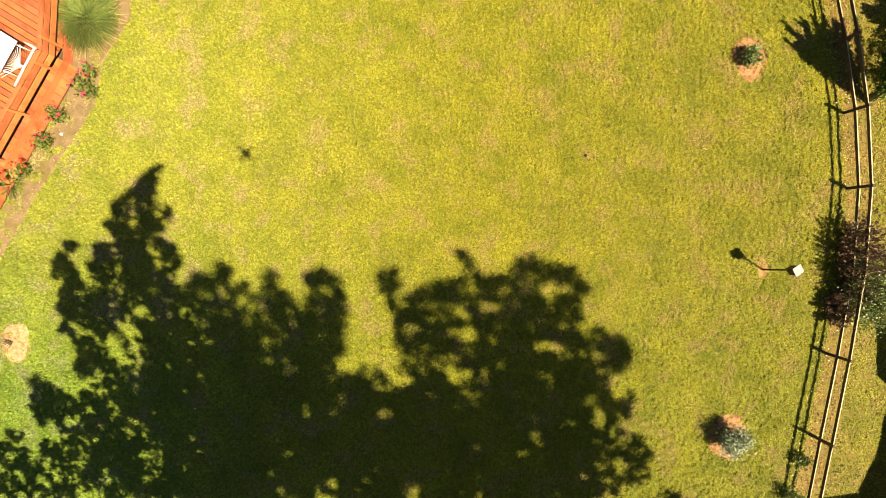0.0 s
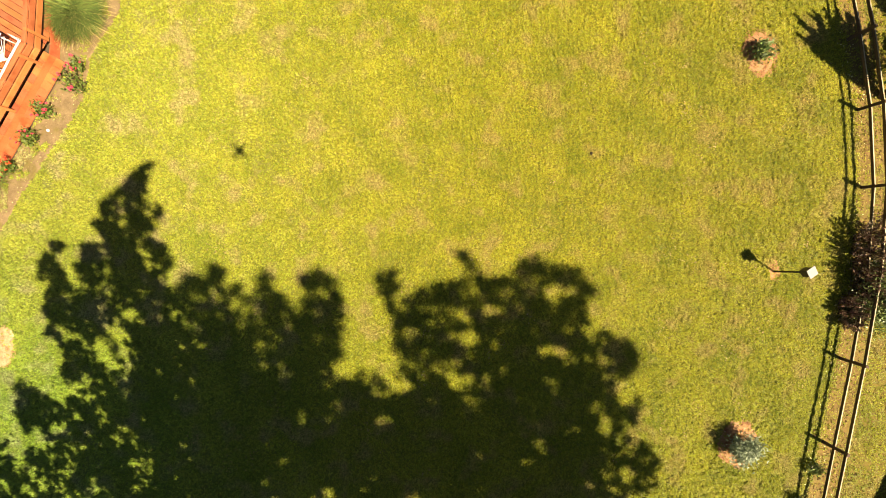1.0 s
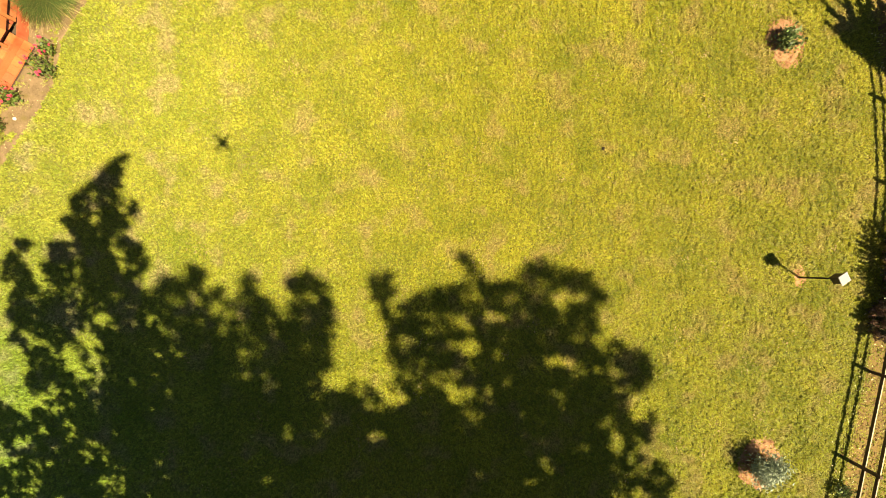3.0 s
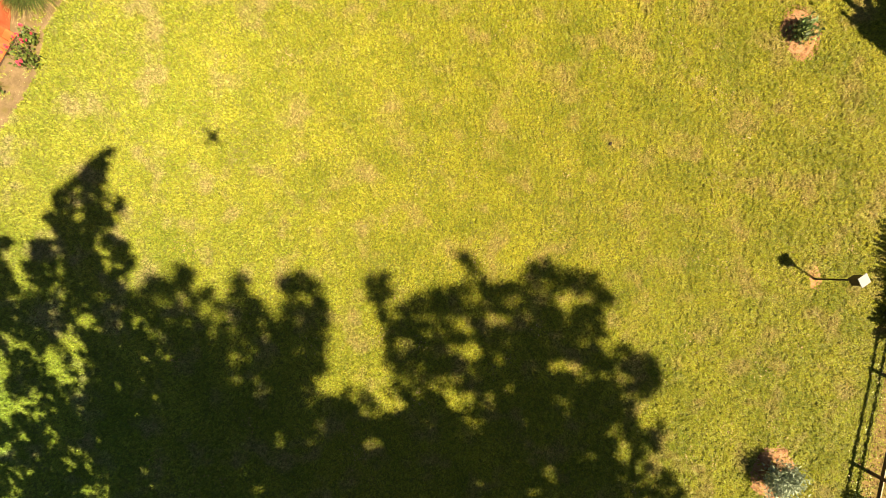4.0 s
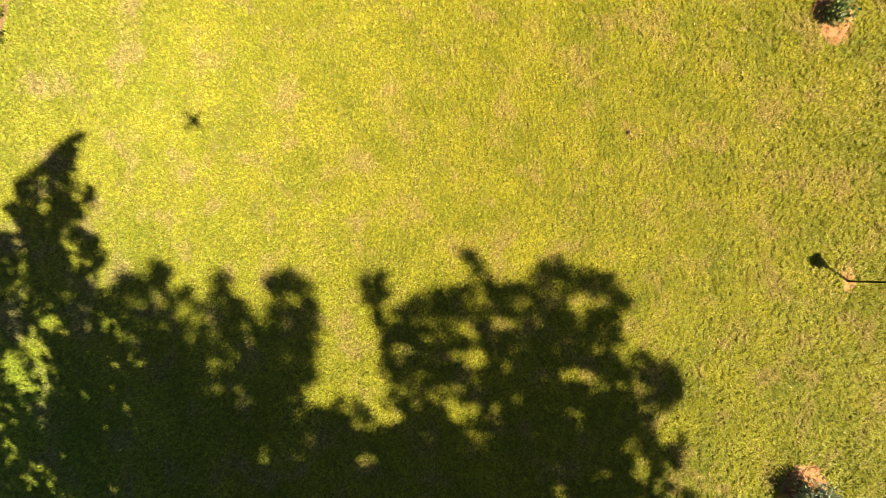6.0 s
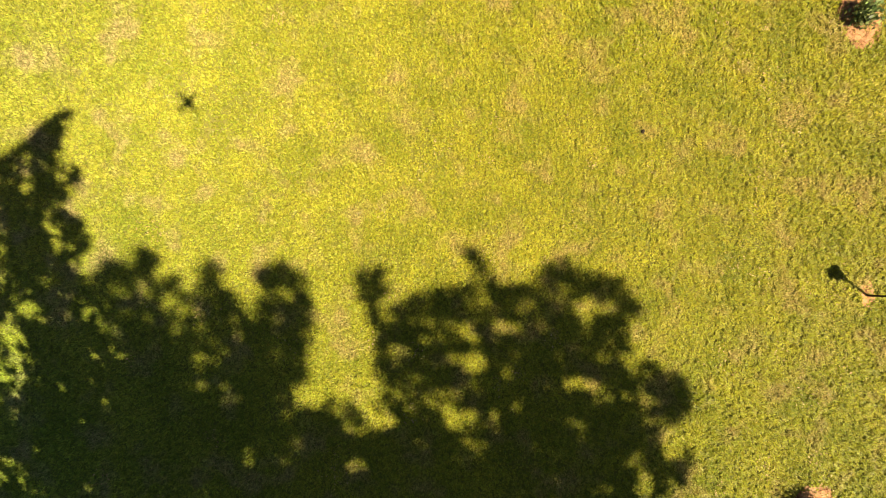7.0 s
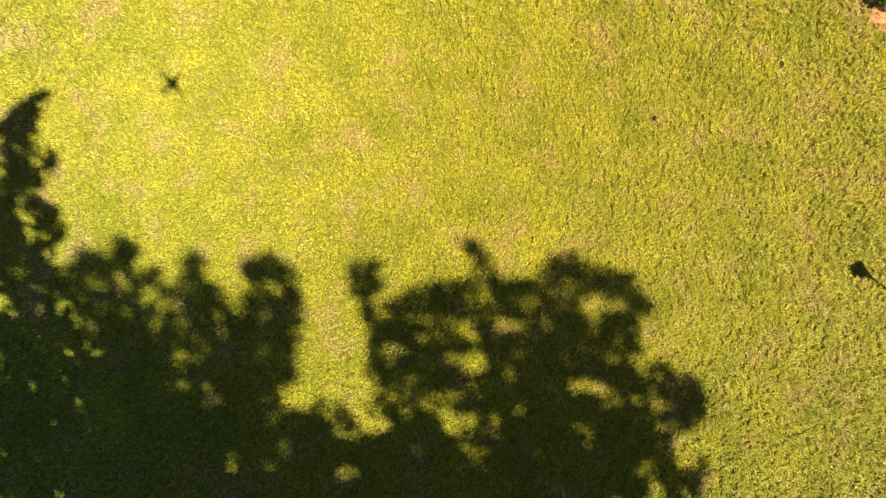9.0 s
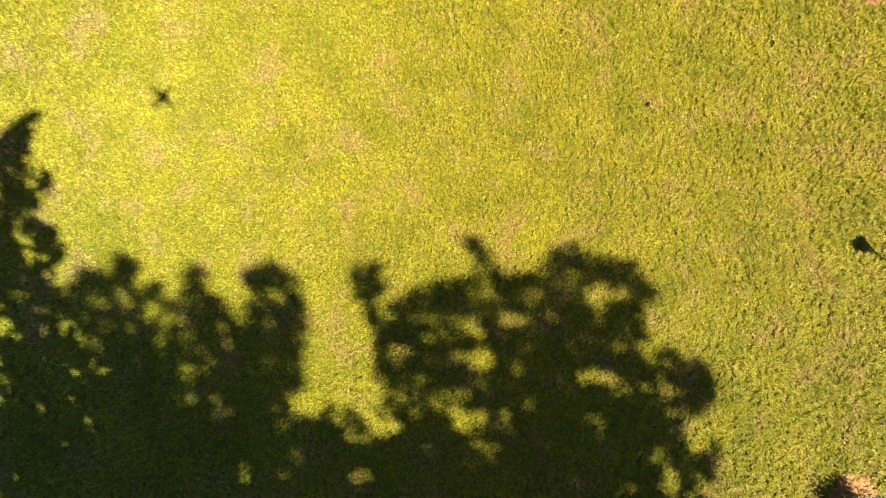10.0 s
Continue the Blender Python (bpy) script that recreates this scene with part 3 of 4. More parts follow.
def spiky_tree(x, y, tall, reach, count, seed, lx=0.0, ly=0.0):
    """A broad evergreen of many straight feathery branches that fan out from a short trunk and end in spikes."""
    rg = np.random.default_rng(seed)
    tree = tagged(new("evergreen_tree"), "dense dark evergreen tree with spiky rising branches", "tree")
    tree.location = (x, y, 0)
    bm = bmesh.new()
    tube(bm, [(0, 0, 0), (lx * 0.4, ly * 0.4, tall * 0.4), (lx * 0.9, ly * 0.9, tall * 0.9)], [0.13, 0.08, 0.012], 8)
    part("trunk", bm, BARK, tree)
    pts, dirs = [], []
    for k in range(count):
        start = np.array([lx, ly, tall]) * rg.uniform(0.06, 0.62)
        a, flare = rg.uniform(0, math.tau), reach * math.sqrt(rg.random())
        tip = np.array([lx + math.cos(a) * flare, ly + math.sin(a) * flare, tall * (1.0 - 0.45 * (flare / reach) ** 2) * rg.uniform(0.45, 1.12)])
        s = rg.random(150) ** 0.65
        d = tip - start
        bow = np.array([math.cos(a), math.sin(a), -0.3]) * 0.12 * reach
        p = start + d * s[:, None] + bow * (4 * s * (1 - s))[:, None] + rg.normal(size=(150, 3)) * (0.12 * (1.05 - s))[:, None]
        pts.append(p)
        dirs.append(np.repeat(d[None] / np.linalg.norm(d) * 1.3, 150, 0))
    v, f = leaves(rg, np.concatenate(pts), 0.17, 0.1, 0.3, np.concatenate(dirs))
    under(tree, new("crown", mesh_of("crown", v, f, CROWN)))
    return tree


spiky_tree(15.5, 4.95, 4.0, 1.1, 95, 41, 0.1, 1.2)
spiky_tree(17.75, 7.6, 3.3, 1.1, 110, 42)
bush("glossy_bush", 16.35, 5.75, 0.55, 0.95, 900, 0.11, SHRUB, "dark glossy-leaved bush beside the evergreen tree", "bush", 43)
bush("glossy_bush", 16.5, 6.85, 0.60, 1.0, 900, 0.11, SHRUB, "dark glossy-leaved bush beside the evergreen tree", "bush", 44)

# ---- the deck ----
deck = tagged(new("deck"), "raised orange-stained timber deck with a railing", "deck")
edge_a, edge_b = Vector((-13.85, 6.30, 0)), Vector((-17.82, -0.14, 0))
along = (edge_b - edge_a).normalized()
inward = Vector((along.y, -along.x, 0))
if inward.x > 0:
    inward = -inward


def deck_poly(bm, corners, low, high):
    lo = [bm.verts.new((x, y, low)) for x, y in corners]
    hi = [bm.verts.new((x, y, high)) for x, y in corners]
    bm.faces.new(hi)
    bm.faces.new(lo[::-1])
    for k in range(len(corners)):
        j = (k + 1) % len(corners)
        bm.faces.new((lo[k], lo[j], hi[j], hi[k]))
    bmesh.ops.recalc_face_normals(bm, faces=bm.faces)


bm = bmesh.new()
deck_poly(bm, [(x - 0.05, y) for x, y in DECK], 0.02, DECK_TOP - 0.26)
part("frame", bm, POSTWOOD, deck)
for a, b in (((-13.85, 6.30), (-17.82, -0.14)), ((-13.5, 9.9), (-13.85, 6.30))):
    bm = bmesh.new()
    box(bm, (math.dist(a, b), 0.03, 0.33), pose((a[0] + b[0]) / 2 - 0.015, (a[1] + b[1]) / 2, 0.20, 0, 0, math.degrees(math.atan2(b[1] - a[1], b[0] - a[0]))), 0.004)
    part("fascia", bm, STAIN, deck)


def clipped_board(start, width, far, top, thick, name):
    """One floor board across the deck, cut off at the deck's outline."""
    bm = bmesh.new()
    o = edge_a + along * start
    mid = o + along * width / 2 + inward * (far / 2 + 0.29)
    box(bm, (width - 0.022, far, thick), Matrix.Translation((mid.x, mid.y, top - thick / 2)) @ Matrix.Rotation(math.atan2(along.y, along.x), 4, "Z"), 0.004)
    for co, no in (((-13.87, 6.30, 0), (0.99, -0.10, 0)), ((0, 9.9, 0), (0, 1, 0)), ((-22, 0, 0), (-1, 0, 0))):
        bmesh.ops.bisect_plane(bm, geom=bm.verts[:] + bm.edges[:] + bm.faces[:], plane_co=co, plane_no=no, clear_outer=True)
        rim_edges = [e for e in bm.edges if e.is_boundary]
        if rim_edges:
            bmesh.ops.holes_fill(bm, edges=rim_edges)
    if bm.verts:
        part(name, bm, STAIN, deck)
    else:
        bm.free()


for k in range(-26, 35):
    clipped_board(k * 0.22, 0.22, 8.5, DECK_TOP, 0.03, "board")
for k in range(0, 26):
    bm = bmesh.new()
    mid = edge_a + along * (k * 0.30 + 0.15) + inward * 0.10
    box(bm, (0.288, 0.22, 0.04), Matrix.Translation((mid.x, mid.y, DECK_TOP - 0.02)) @ Matrix.Rotation(math.atan2(along.y, along.x), 4, "Z"), 0.006)
    part("edge_board", bm, STAIN, deck)
# the step below the edge
for k in range(0, 26):
    bm = bmesh.new()
    mid = edge_a + along * (k * 0.30 + 0.15) - inward * 0.16
    box(bm, (0.292, 0.34, 0.05), Matrix.Translation((mid.x, mid.y, 0.115)) @ Matrix.Rotation(math.atan2(along.y, along.x), 4, "Z"), 0.006)
    part("step_board", bm, STAIN, deck)
bm = bmesh.new()
mid = edge_a + along * 3.9 - inward * 0.16
box(bm, (7.7, 0.30, 0.09), Matrix.Translation((mid.x, mid.y, 0.045)) @ Matrix.Rotation(math.atan2(along.y, along.x), 4, "Z"))
part("step_riser", bm, POSTWOOD, deck)
# railing: posts on the edge, three rails and a broad cap
RUNS = [(edge_a, edge_b, 3), (Vector((-13.85, 6.32, 0)), Vector((-13.5, 9.9, 0)), 2)]
for a, b, count in RUNS:
    d = (b - a).normalized()
    inn = Vector((-0.86, 0.5, 0)) if count == 3 else Vector((-1, 0, 0))
    L = (b - a).length
    turn = Matrix.Rotation(math.atan2(d.y, d.x), 4, "Z")
    for k in range(int(L / 1.9) + 1):
        p = a + d * (0.45 + 1.9 * k) + inn * 0.06
        bm = bmesh.new()
        box(bm, (0.10, 0.10, 0.72), Matrix.Translation((p.x, p.y, DECK_TOP + 0.36)) @ turn, 0.006)
        part("rail_post", bm, STAIN, deck)
    for z, wide, high in ((0.28, 0.04, 0.17), (0.50, 0.04, 0.17), (0.69, 0.13, 0.04)):
        p = (a + b) / 2 + inn * 0.10
        bm = bmesh.new()
        box(bm, (L, wide, high), Matrix.Translation((p.x, p.y, DECK_TOP + z)) @ turn, 0.006)
        part("rail" if z < 0.8 else "rail_cap", bm, STAIN, deck)

# ---- white garden table and chair on the deck ----
table = tagged(new("garden_table"), "white plastic garden table on the deck", "table")
table.matrix_basis = pose(-15.62, 6.46, DECK_TOP, 0, 0, -32)
bm = bmesh.new()
box(bm, (1.5, 1.3, 0.035), pose(0, 0, 0.73), 0.012)
part("tabletop", bm, WHITE, table)
for x in (-0.62, 0.62):
    for y in (-0.52, 0.52):
        bm = bmesh.new()
        tube(bm, [(x, y, 0), (x * 0.97, y * 0.97, 0.715)], [0.022, 0.028])
        part("leg", bm, WHITE, table)
lounger = tagged(new("garden_lounger"), "white metal garden lounger with a fan of slats, on the deck", "lounger")
lounger.location = (-14.5, 5.72, DECK_TOP)
RAIL_A, RAIL_B, END = Vector((0.25, 0.75, 0.55)), Vector((-0.49, -0.53, 0.55)), Vector((-0.13, 0.98, 0.55))
for a, b, r, nm in ((RAIL_A, RAIL_B, 0.030, "side_rail"), (RAIL_A, END, 0.02, "end_bar")):
    bm = bmesh.new()
    tube(bm, [a, (a + b) / 2 + Vector((0, 0, 0.01)), b], [r, r, r])
    part(nm, bm, WHITE, lounger)
hub = Vector((-0.26, 0.12, 0.57))
bm = bmesh.new()
box(bm, (0.15, 0.07, 0.04), pose(*hub, 0, 0, 20), 0.015)
part("hub", bm, WHITE, lounger)
bm = bmesh.new()
tube(bm, [hub, hub + Vector((0.13, 0.02, -0.01)), RAIL_A.lerp(RAIL_B, 0.5)], [0.022, 0.02, 0.02])
part("hinge_arm", bm, WHITE, lounger)
for k in range(15):
    a = radians(84 + 9.2 * k)
    tip = hub + min(0.74, 0.44 / max(0.1, math.cos(a - radians(140)))) * Vector((math.cos(a), math.sin(a), 0.05))
    bm = bmesh.new()
    tube(bm, [hub, tip], [0.006, 0.010], 6)
    part("slat", bm, WHITE, lounger)
for p in (RAIL_A, RAIL_B, END):
    bm = bmesh.new()
    tube(bm, [(p.x, p.y, 0), p], [0.018, 0.018], 6)
    part("leg", bm, WHITE, lounger)

# ---- outbuilding behind the fence, whose shade falls on the grass ----
SHED = [(18.39, -4.25), (18.49, -6.4), (19.05, -6.89), (18.65, -9.41), (17.98, -10.98), (16.15, -11.28), (16.15, -15.7), (27.0, -15.7), (27.0, -4.25)]
shed = tagged(new("outbuilding"), "low grey outbuilding with a dark flat roof behind the fence", "building")
bm = bmesh.new()
cx, cy = 21.5, -10.0
deck_poly(bm, [(cx + (x - cx) * 0.93, cy + (y - cy) * 0.93) for x, y in SHED], 0, 2.8)
part("wall", bm, PLASTER, shed)
bm = bmesh.new()
deck_poly(bm, SHED, 2.8, 3.0)
part("roof", bm, SHINGLE, shed)

# ---- the tall trees below the lawn, whose shade lies on the grass ----
# clumps of leaves: where the shade of each falls (x, y), and its radius; gaps between them, and thin spots
TALL_CLUMPS = (
    (-10.80, 2.48, 0.14), (-10.96, 2.33, 0.14), (-11.20, 2.09, 0.17), (-11.43, 1.87, 0.19), (-11.22, 1.82, 0.19), (-11.03, 1.95, 0.15), (-11.11, 1.58, 0.16),
    (-11.67, 1.66, 0.15), (-11.82, 1.55, 0.11), (-11.36, 1.52, 0.13), (-12.11, 1.37, 0.11), (-12.31, 1.16, 0.19), (-12.44, 0.95, 0.19), (-12.23, 1.00, 0.19),
    (-12.38, 0.75, 0.13), (-12.03, 0.88, 0.11), (-11.99, 0.61, 0.11), (-11.55, 1.31, 0.12), (-11.34, 1.15, 0.25), (-11.08, 1.12, 0.19), (-11.54, 0.83, 0.17),
    (-11.27, 0.73, 0.25), (-11.00, 0.85, 0.18), (-11.38, 0.42, 0.19), (-11.16, 0.32, 0.20), (-10.98, 0.42, 0.14), (-10.50, 0.96, 0.12), (-10.47, 0.71, 0.12),
    (-10.68, 0.49, 0.12), (-10.84, 0.28, 0.14), (-11.06, 0.06, 0.14), (-12.58, 0.36, 0.19), (-12.35, 0.29, 0.17),
)
TALL_CLUMPS_SECOND = (
    (-12.53, 0.13, 0.11), (-12.79, 0.41, 0.11), (-12.14, 0.30, 0.13), (-11.92, 0.18, 0.11), (-12.10, -0.12, 0.29), (-11.66, -0.07, 0.25), (-11.39, -0.11, 0.18),
    (-12.36, -0.23, 0.15), (-11.85, -0.43, 0.29), (-12.20, -0.54, 0.25), (-11.49, -0.43, 0.19), (-10.95, -0.28, 0.20), (-10.73, -0.34, 0.12), (-13.05, -0.52, 0.24),
    (-12.78, -0.63, 0.28), (-13.11, -0.84, 0.20), (-12.88, -1.09, 0.23), (-13.31, -1.15, 0.20), (-13.24, -1.40, 0.22), (-12.80, -1.41, 0.21), (-10.40, -0.53, 0.18),
    (-10.31, -0.79, 0.18), (-10.53, -0.79, 0.18), (-10.16, -1.00, 0.10), (-10.78, -0.85, 0.12), (-10.28, -1.17, 0.12), (-12.12, -0.96, 0.25), (-11.84, -0.96, 0.25),
    (-11.48, -0.85, 0.21), (-11.27, -0.89, 0.18), (-11.20, -1.21, 0.18), (-11.87, -1.38, 0.25), (-12.10, -1.52, 0.17),
)
TALL_CLUMPS_THIRD = (
    (-11.49, -1.42, 0.21), (-11.28, -1.60, 0.14), (-10.77, -1.49, 0.20), (-10.53, -1.52, 0.18), (-10.50, -1.17, 0.14), (-10.75, -1.86, 0.18), (-10.49, -1.95, 0.20),
    (-10.81, -2.18, 0.18), (-11.78, -1.80, 0.29), (-12.05, -1.90, 0.19), (-11.46, -1.98, 0.21), (-12.69, -1.83, 0.26), (-12.95, -1.68, 0.14), (-12.34, -1.54, 0.11),
    (-14.24, -0.43, 0.20), (-14.63, -0.83, 0.16), (-14.70, -1.14, 0.20), (-14.75, -1.46, 0.16), (-14.52, -1.04, 0.22), (-14.26, -1.14, 0.14), (-14.16, -1.46, 0.16),
    (-14.27, -1.59, 0.18), (-14.41, -1.80, 0.16), (-14.11, -1.78, 0.20), (-13.92, -1.89, 0.14), (-14.42, -2.09, 0.18), (-14.21, -2.22, 0.16), (-14.64, -2.31, 0.14),
    (-14.69, -2.63, 0.14), (-14.60, -2.84, 0.15), (-14.38, -2.54, 0.18), (-14.13, -2.54, 0.18), (-14.37, -3.05, 0.14),
)
TALL_CLUMPS_FOURTH = (
    (-14.17, -3.05, 0.20), (-14.57, -3.48, 0.15), (-14.36, -3.71, 0.14), (-13.76, -2.47, 0.24), (-13.40, -2.36, 0.20), (-13.50, -2.78, 0.31), (-13.20, -3.10, 0.38),
    (-13.71, -3.11, 0.18), (-13.03, -2.46, 0.16), (-12.77, -2.25, 0.21), (-12.31, -2.42, 0.17), (-12.21, -2.78, 0.17), (-12.38, -3.09, 0.15), (-12.05, -2.36, 0.19),
    (-11.61, -2.48, 0.25), (-11.21, -2.49, 0.22), (-10.85, -2.59, 0.30), (-10.48, -2.51, 0.30), (-10.14, -2.39, 0.18), (-10.47, -3.05, 0.30), (-11.06, -3.09, 0.26),
    (-10.76, -3.57, 0.30), (-10.32, -3.59, 0.26), (-10.03, -3.49, 0.22), (-9.86, -3.30, 0.14), (-9.87, -2.50, 0.12), (-11.38, -3.55, 0.18), (-11.20, -3.81, 0.18),
    (-11.40, -4.60, 0.19), (-11.47, -5.07, 0.21), (-10.96, -3.95, 0.20), (-11.60, -3.43, 0.17), (-10.88, -4.80, 0.28),
)
TALL_CLUMPS_FIFTH = (
    (-13.78, -4.02, 0.14), (-13.32, -3.95, 0.24), (-13.20, -3.61, 0.28), (-13.47, -4.37, 0.18), (-13.32, -4.82, 0.18), (-12.94, -5.00, 0.25), (-12.33, -5.37, 0.29),
    (-12.74, -5.78, 0.32),
)
FROND_CLUMPS = (
    (-14.08, -5.08, 0.18), (-13.87, -4.87, 0.12), (-13.97, -5.36, 0.10), (-13.93, -6.15, 0.14), (-15.72, -5.63, 0.24), (-15.48, -5.87, 0.21), (-15.28, -6.07, 0.24),
    (-14.88, -6.17, 0.19), (-15.68, -6.22, 0.24), (-15.81, -6.55, 0.17), (-15.51, -6.63, 0.19), (-15.20, -6.41, 0.19), (-14.84, -6.45, 0.19), (-14.57, -6.30, 0.14),
    (-14.47, -6.58, 0.15), (-15.17, -6.84, 0.13), (-15.54, -7.08, 0.19), (-15.72, -6.88, 0.19), (-14.77, -6.82, 0.16), (-14.38, -6.90, 0.08), (-14.17, -6.48, 0.12),
    (-13.97, -6.59, 0.12), (-14.21, -6.80, 0.08), (-13.78, -6.92, 0.14), (-13.98, -7.12, 0.12), (-13.68, -7.24, 0.19), (-14.99, -7.17, 0.13), (-14.39, -7.54, 0.10),
    (-14.76, -7.46, 0.11), (-14.08, -7.51, 0.15), (-13.70, -7.67, 0.21), (-13.21, -7.30, 0.26), (-14.52, -7.97, 0.13),
)
FROND_CLUMPS_SECOND = (
    (-14.23, -7.87, 0.15), (-14.80, -8.00, 0.09), (-14.43, -8.29, 0.13), (-14.54, -8.53, 0.15), (-14.98, -8.25, 0.11), (-15.36, -8.16, 0.24), (-15.48, -8.40, 0.15),
    (-15.10, -8.47, 0.18), (-16.32, -8.31, 0.09), (-16.27, -8.66, 0.13), (-16.36, -9.00, 0.16), (-16.14, -9.22, 0.16), (-16.40, -7.78, 0.09), (-16.76, -7.91, 0.13),
    (-16.88, -7.67, 0.13), (-17.06, -8.16, 0.13), (-16.67, -8.36, 0.10), (-16.54, -8.67, 0.09), (-16.85, -9.03, 0.11), (-17.10, -8.83, 0.13), (-16.77, -9.48, 0.16),
    (-17.04, -9.73, 0.23), (-16.53, -9.79, 0.14), (-17.14, -9.39, 0.11), (-16.92, -10.05, 0.19), (-16.04, -9.44, 0.09), (-15.84, -9.77, 0.09), (-16.19, -10.01, 0.11),
    (-15.79, -8.77, 0.11), (-15.69, -9.10, 0.11), (-15.42, -9.40, 0.09), (-15.22, -9.73, 0.15), (-15.07, -9.99, 0.18),
)
FROND_CLUMPS_THIRD = (
    (-15.29, -8.95, 0.13), (-14.84, -8.88, 0.15), (-14.73, -9.32, 0.20), (-14.46, -9.06, 0.18), (-14.47, -9.57, 0.25), (-13.60, -6.26, 0.16), (-13.31, -6.49, 0.18),
    (-13.47, -5.81, 0.10), (-17.49, -8.38, 0.31), (-17.65, -9.52, 0.39),
)
MASS_CLUMPS = (
    (-11.69, -6.19, 0.58), (-12.14, -6.36, 0.42), (-10.99, -5.83, 0.58), (-10.47, -5.03, 0.60), (-9.88, -4.47, 0.53), (-10.64, -4.22, 0.32), (-11.17, -4.88, 0.25),
    (-10.03, -6.53, 0.71), (-10.92, -7.07, 0.58), (-8.93, -5.12, 0.87), (-8.87, -6.65, 0.85), (-9.75, -7.98, 0.82), (-10.53, -8.11, 0.31), (-10.58, -9.43, 0.61),
    (-12.75, -7.86, 0.37), (-13.06, -8.61, 0.31), (-12.05, -8.00, 0.36), (-12.31, -8.96, 0.46), (-12.13, -9.80, 0.35), (-13.58, -8.20, 0.27), (-13.58, -8.84, 0.25),
    (-13.82, -9.57, 0.25), (-14.07, -9.31, 0.20), (-14.51, -9.99, 0.20), (-12.82, -10.03, 0.32), (-8.79, -8.28, 0.88), (-8.47, -9.73, 0.92), (-9.56, -9.76, 0.57),
    (-11.32, -10.13, 0.33), (-13.12, -6.56, 0.34), (-13.21, -6.92, 0.22), (-11.92, -7.29, 0.31), (-11.80, -5.77, 0.27),
)
MASS_CLUMPS_SECOND = (
    (-11.56, -5.17, 0.15), (-9.64, -3.79, 0.18),
)
BROAD_CLUMPS = (
    (-8.46, -1.36, 0.23), (-8.66, -1.22, 0.15), (-8.25, -1.40, 0.19), (-8.80, -1.62, 0.21), (-8.46, -1.76, 0.21), (-9.06, -1.62, 0.19), (-9.36, -1.62, 0.21),
    (-9.56, -1.83, 0.21), (-9.75, -1.96, 0.18), (-7.64, -1.85, 0.13), (-7.74, -2.10, 0.13), (-6.58, -1.57, 0.24), (-6.79, -1.63, 0.15), (-6.69, -1.99, 0.24),
    (-6.36, -2.11, 0.22), (-6.90, -2.33, 0.20), (-6.15, -2.34, 0.20), (-6.58, -2.56, 0.24), (-5.93, -2.45, 0.18), (-6.94, -1.99, 0.13), (-5.16, -1.64, 0.18),
    (-4.94, -1.50, 0.20), (-4.61, -1.51, 0.22), (-4.32, -1.69, 0.20), (-5.16, -1.91, 0.13), (-4.16, -1.98, 0.18), (-4.05, -2.28, 0.20), (-4.01, -2.58, 0.23),
    (-4.23, -2.46, 0.16), (-4.28, -2.92, 0.20), (-3.98, -2.92, 0.20), (-4.03, -3.26, 0.23), (-4.14, -3.60, 0.23),
)
BROAD_CLUMPS_SECOND = (
    (-4.39, -3.26, 0.23), (-3.94, -3.72, 0.16), (-4.94, -1.82, 0.11), (-9.66, -2.29, 0.23), (-9.26, -2.19, 0.31), (-8.87, -2.30, 0.27), (-9.36, -2.73, 0.31),
    (-8.87, -2.85, 0.31), (-8.36, -2.55, 0.21), (-8.05, -2.65, 0.17), (-8.36, -3.08, 0.32), (-7.82, -3.32, 0.19), (-7.72, -3.65, 0.24), (-8.56, -3.63, 0.46),
    (-9.16, -3.39, 0.33), (-7.30, -3.24, 0.20), (-7.30, -3.66, 0.24), (-6.37, -2.90, 0.29), (-6.04, -3.01, 0.29), (-5.60, -3.13, 0.20), (-5.82, -2.79, 0.18),
    (-6.36, -3.46, 0.33), (-5.82, -3.69, 0.44), (-5.14, -3.70, 0.31), (-4.59, -3.94, 0.43), (-4.25, -4.17, 0.38), (-4.72, -4.39, 0.38), (-5.38, -4.37, 0.44),
    (-6.25, -4.13, 0.48), (-6.89, -4.14, 0.41), (-7.71, -4.34, 0.47),
)
BROAD_LOW = (
    (-8.13, -4.98, 0.80), (-7.08, -5.24, 0.82), (-6.02, -5.27, 0.70), (-5.15, -5.30, 0.66), (-4.48, -5.65, 0.44), (-7.89, -6.07, 0.80), (-6.63, -6.35, 0.73),
    (-4.03, -5.88, 0.49), (-3.36, -6.22, 0.63), (-3.09, -5.69, 0.27), (-2.63, -6.23, 0.27), (-2.00, -6.91, 0.71), (-3.11, -7.33, 0.80), (-4.23, -7.30, 0.70),
    (-5.09, -7.77, 0.69), (-5.57, -5.95, 0.44), (-8.41, -7.93, 0.85), (-7.19, -8.23, 0.71), (-7.43, -9.35, 0.92), (-5.91, -9.15, 0.81), (-5.04, -8.74, 0.73),
    (-4.18, -8.34, 0.64), (-3.32, -7.97, 0.76), (-2.40, -8.55, 0.79), (-1.99, -7.78, 0.71), (-3.27, -9.16, 0.71), (-1.94, -9.59, 0.75), (-1.07, -8.56, 0.79),
    (-0.63, -7.35, 0.71), (-3.88, -9.92, 0.36), (-5.44, -10.02, 0.37), (-7.03, -7.15, 0.63), (-6.17, -7.61, 0.55),
)
BROAD_LOW_SECOND = (
    (-5.98, -6.77, 0.43), (-4.68, -6.64, 0.48), (-5.75, -7.38, 0.30), (-4.44, -7.73, 0.43), (-4.02, -6.83, 0.35), (-2.71, -10.20, 0.47),
)
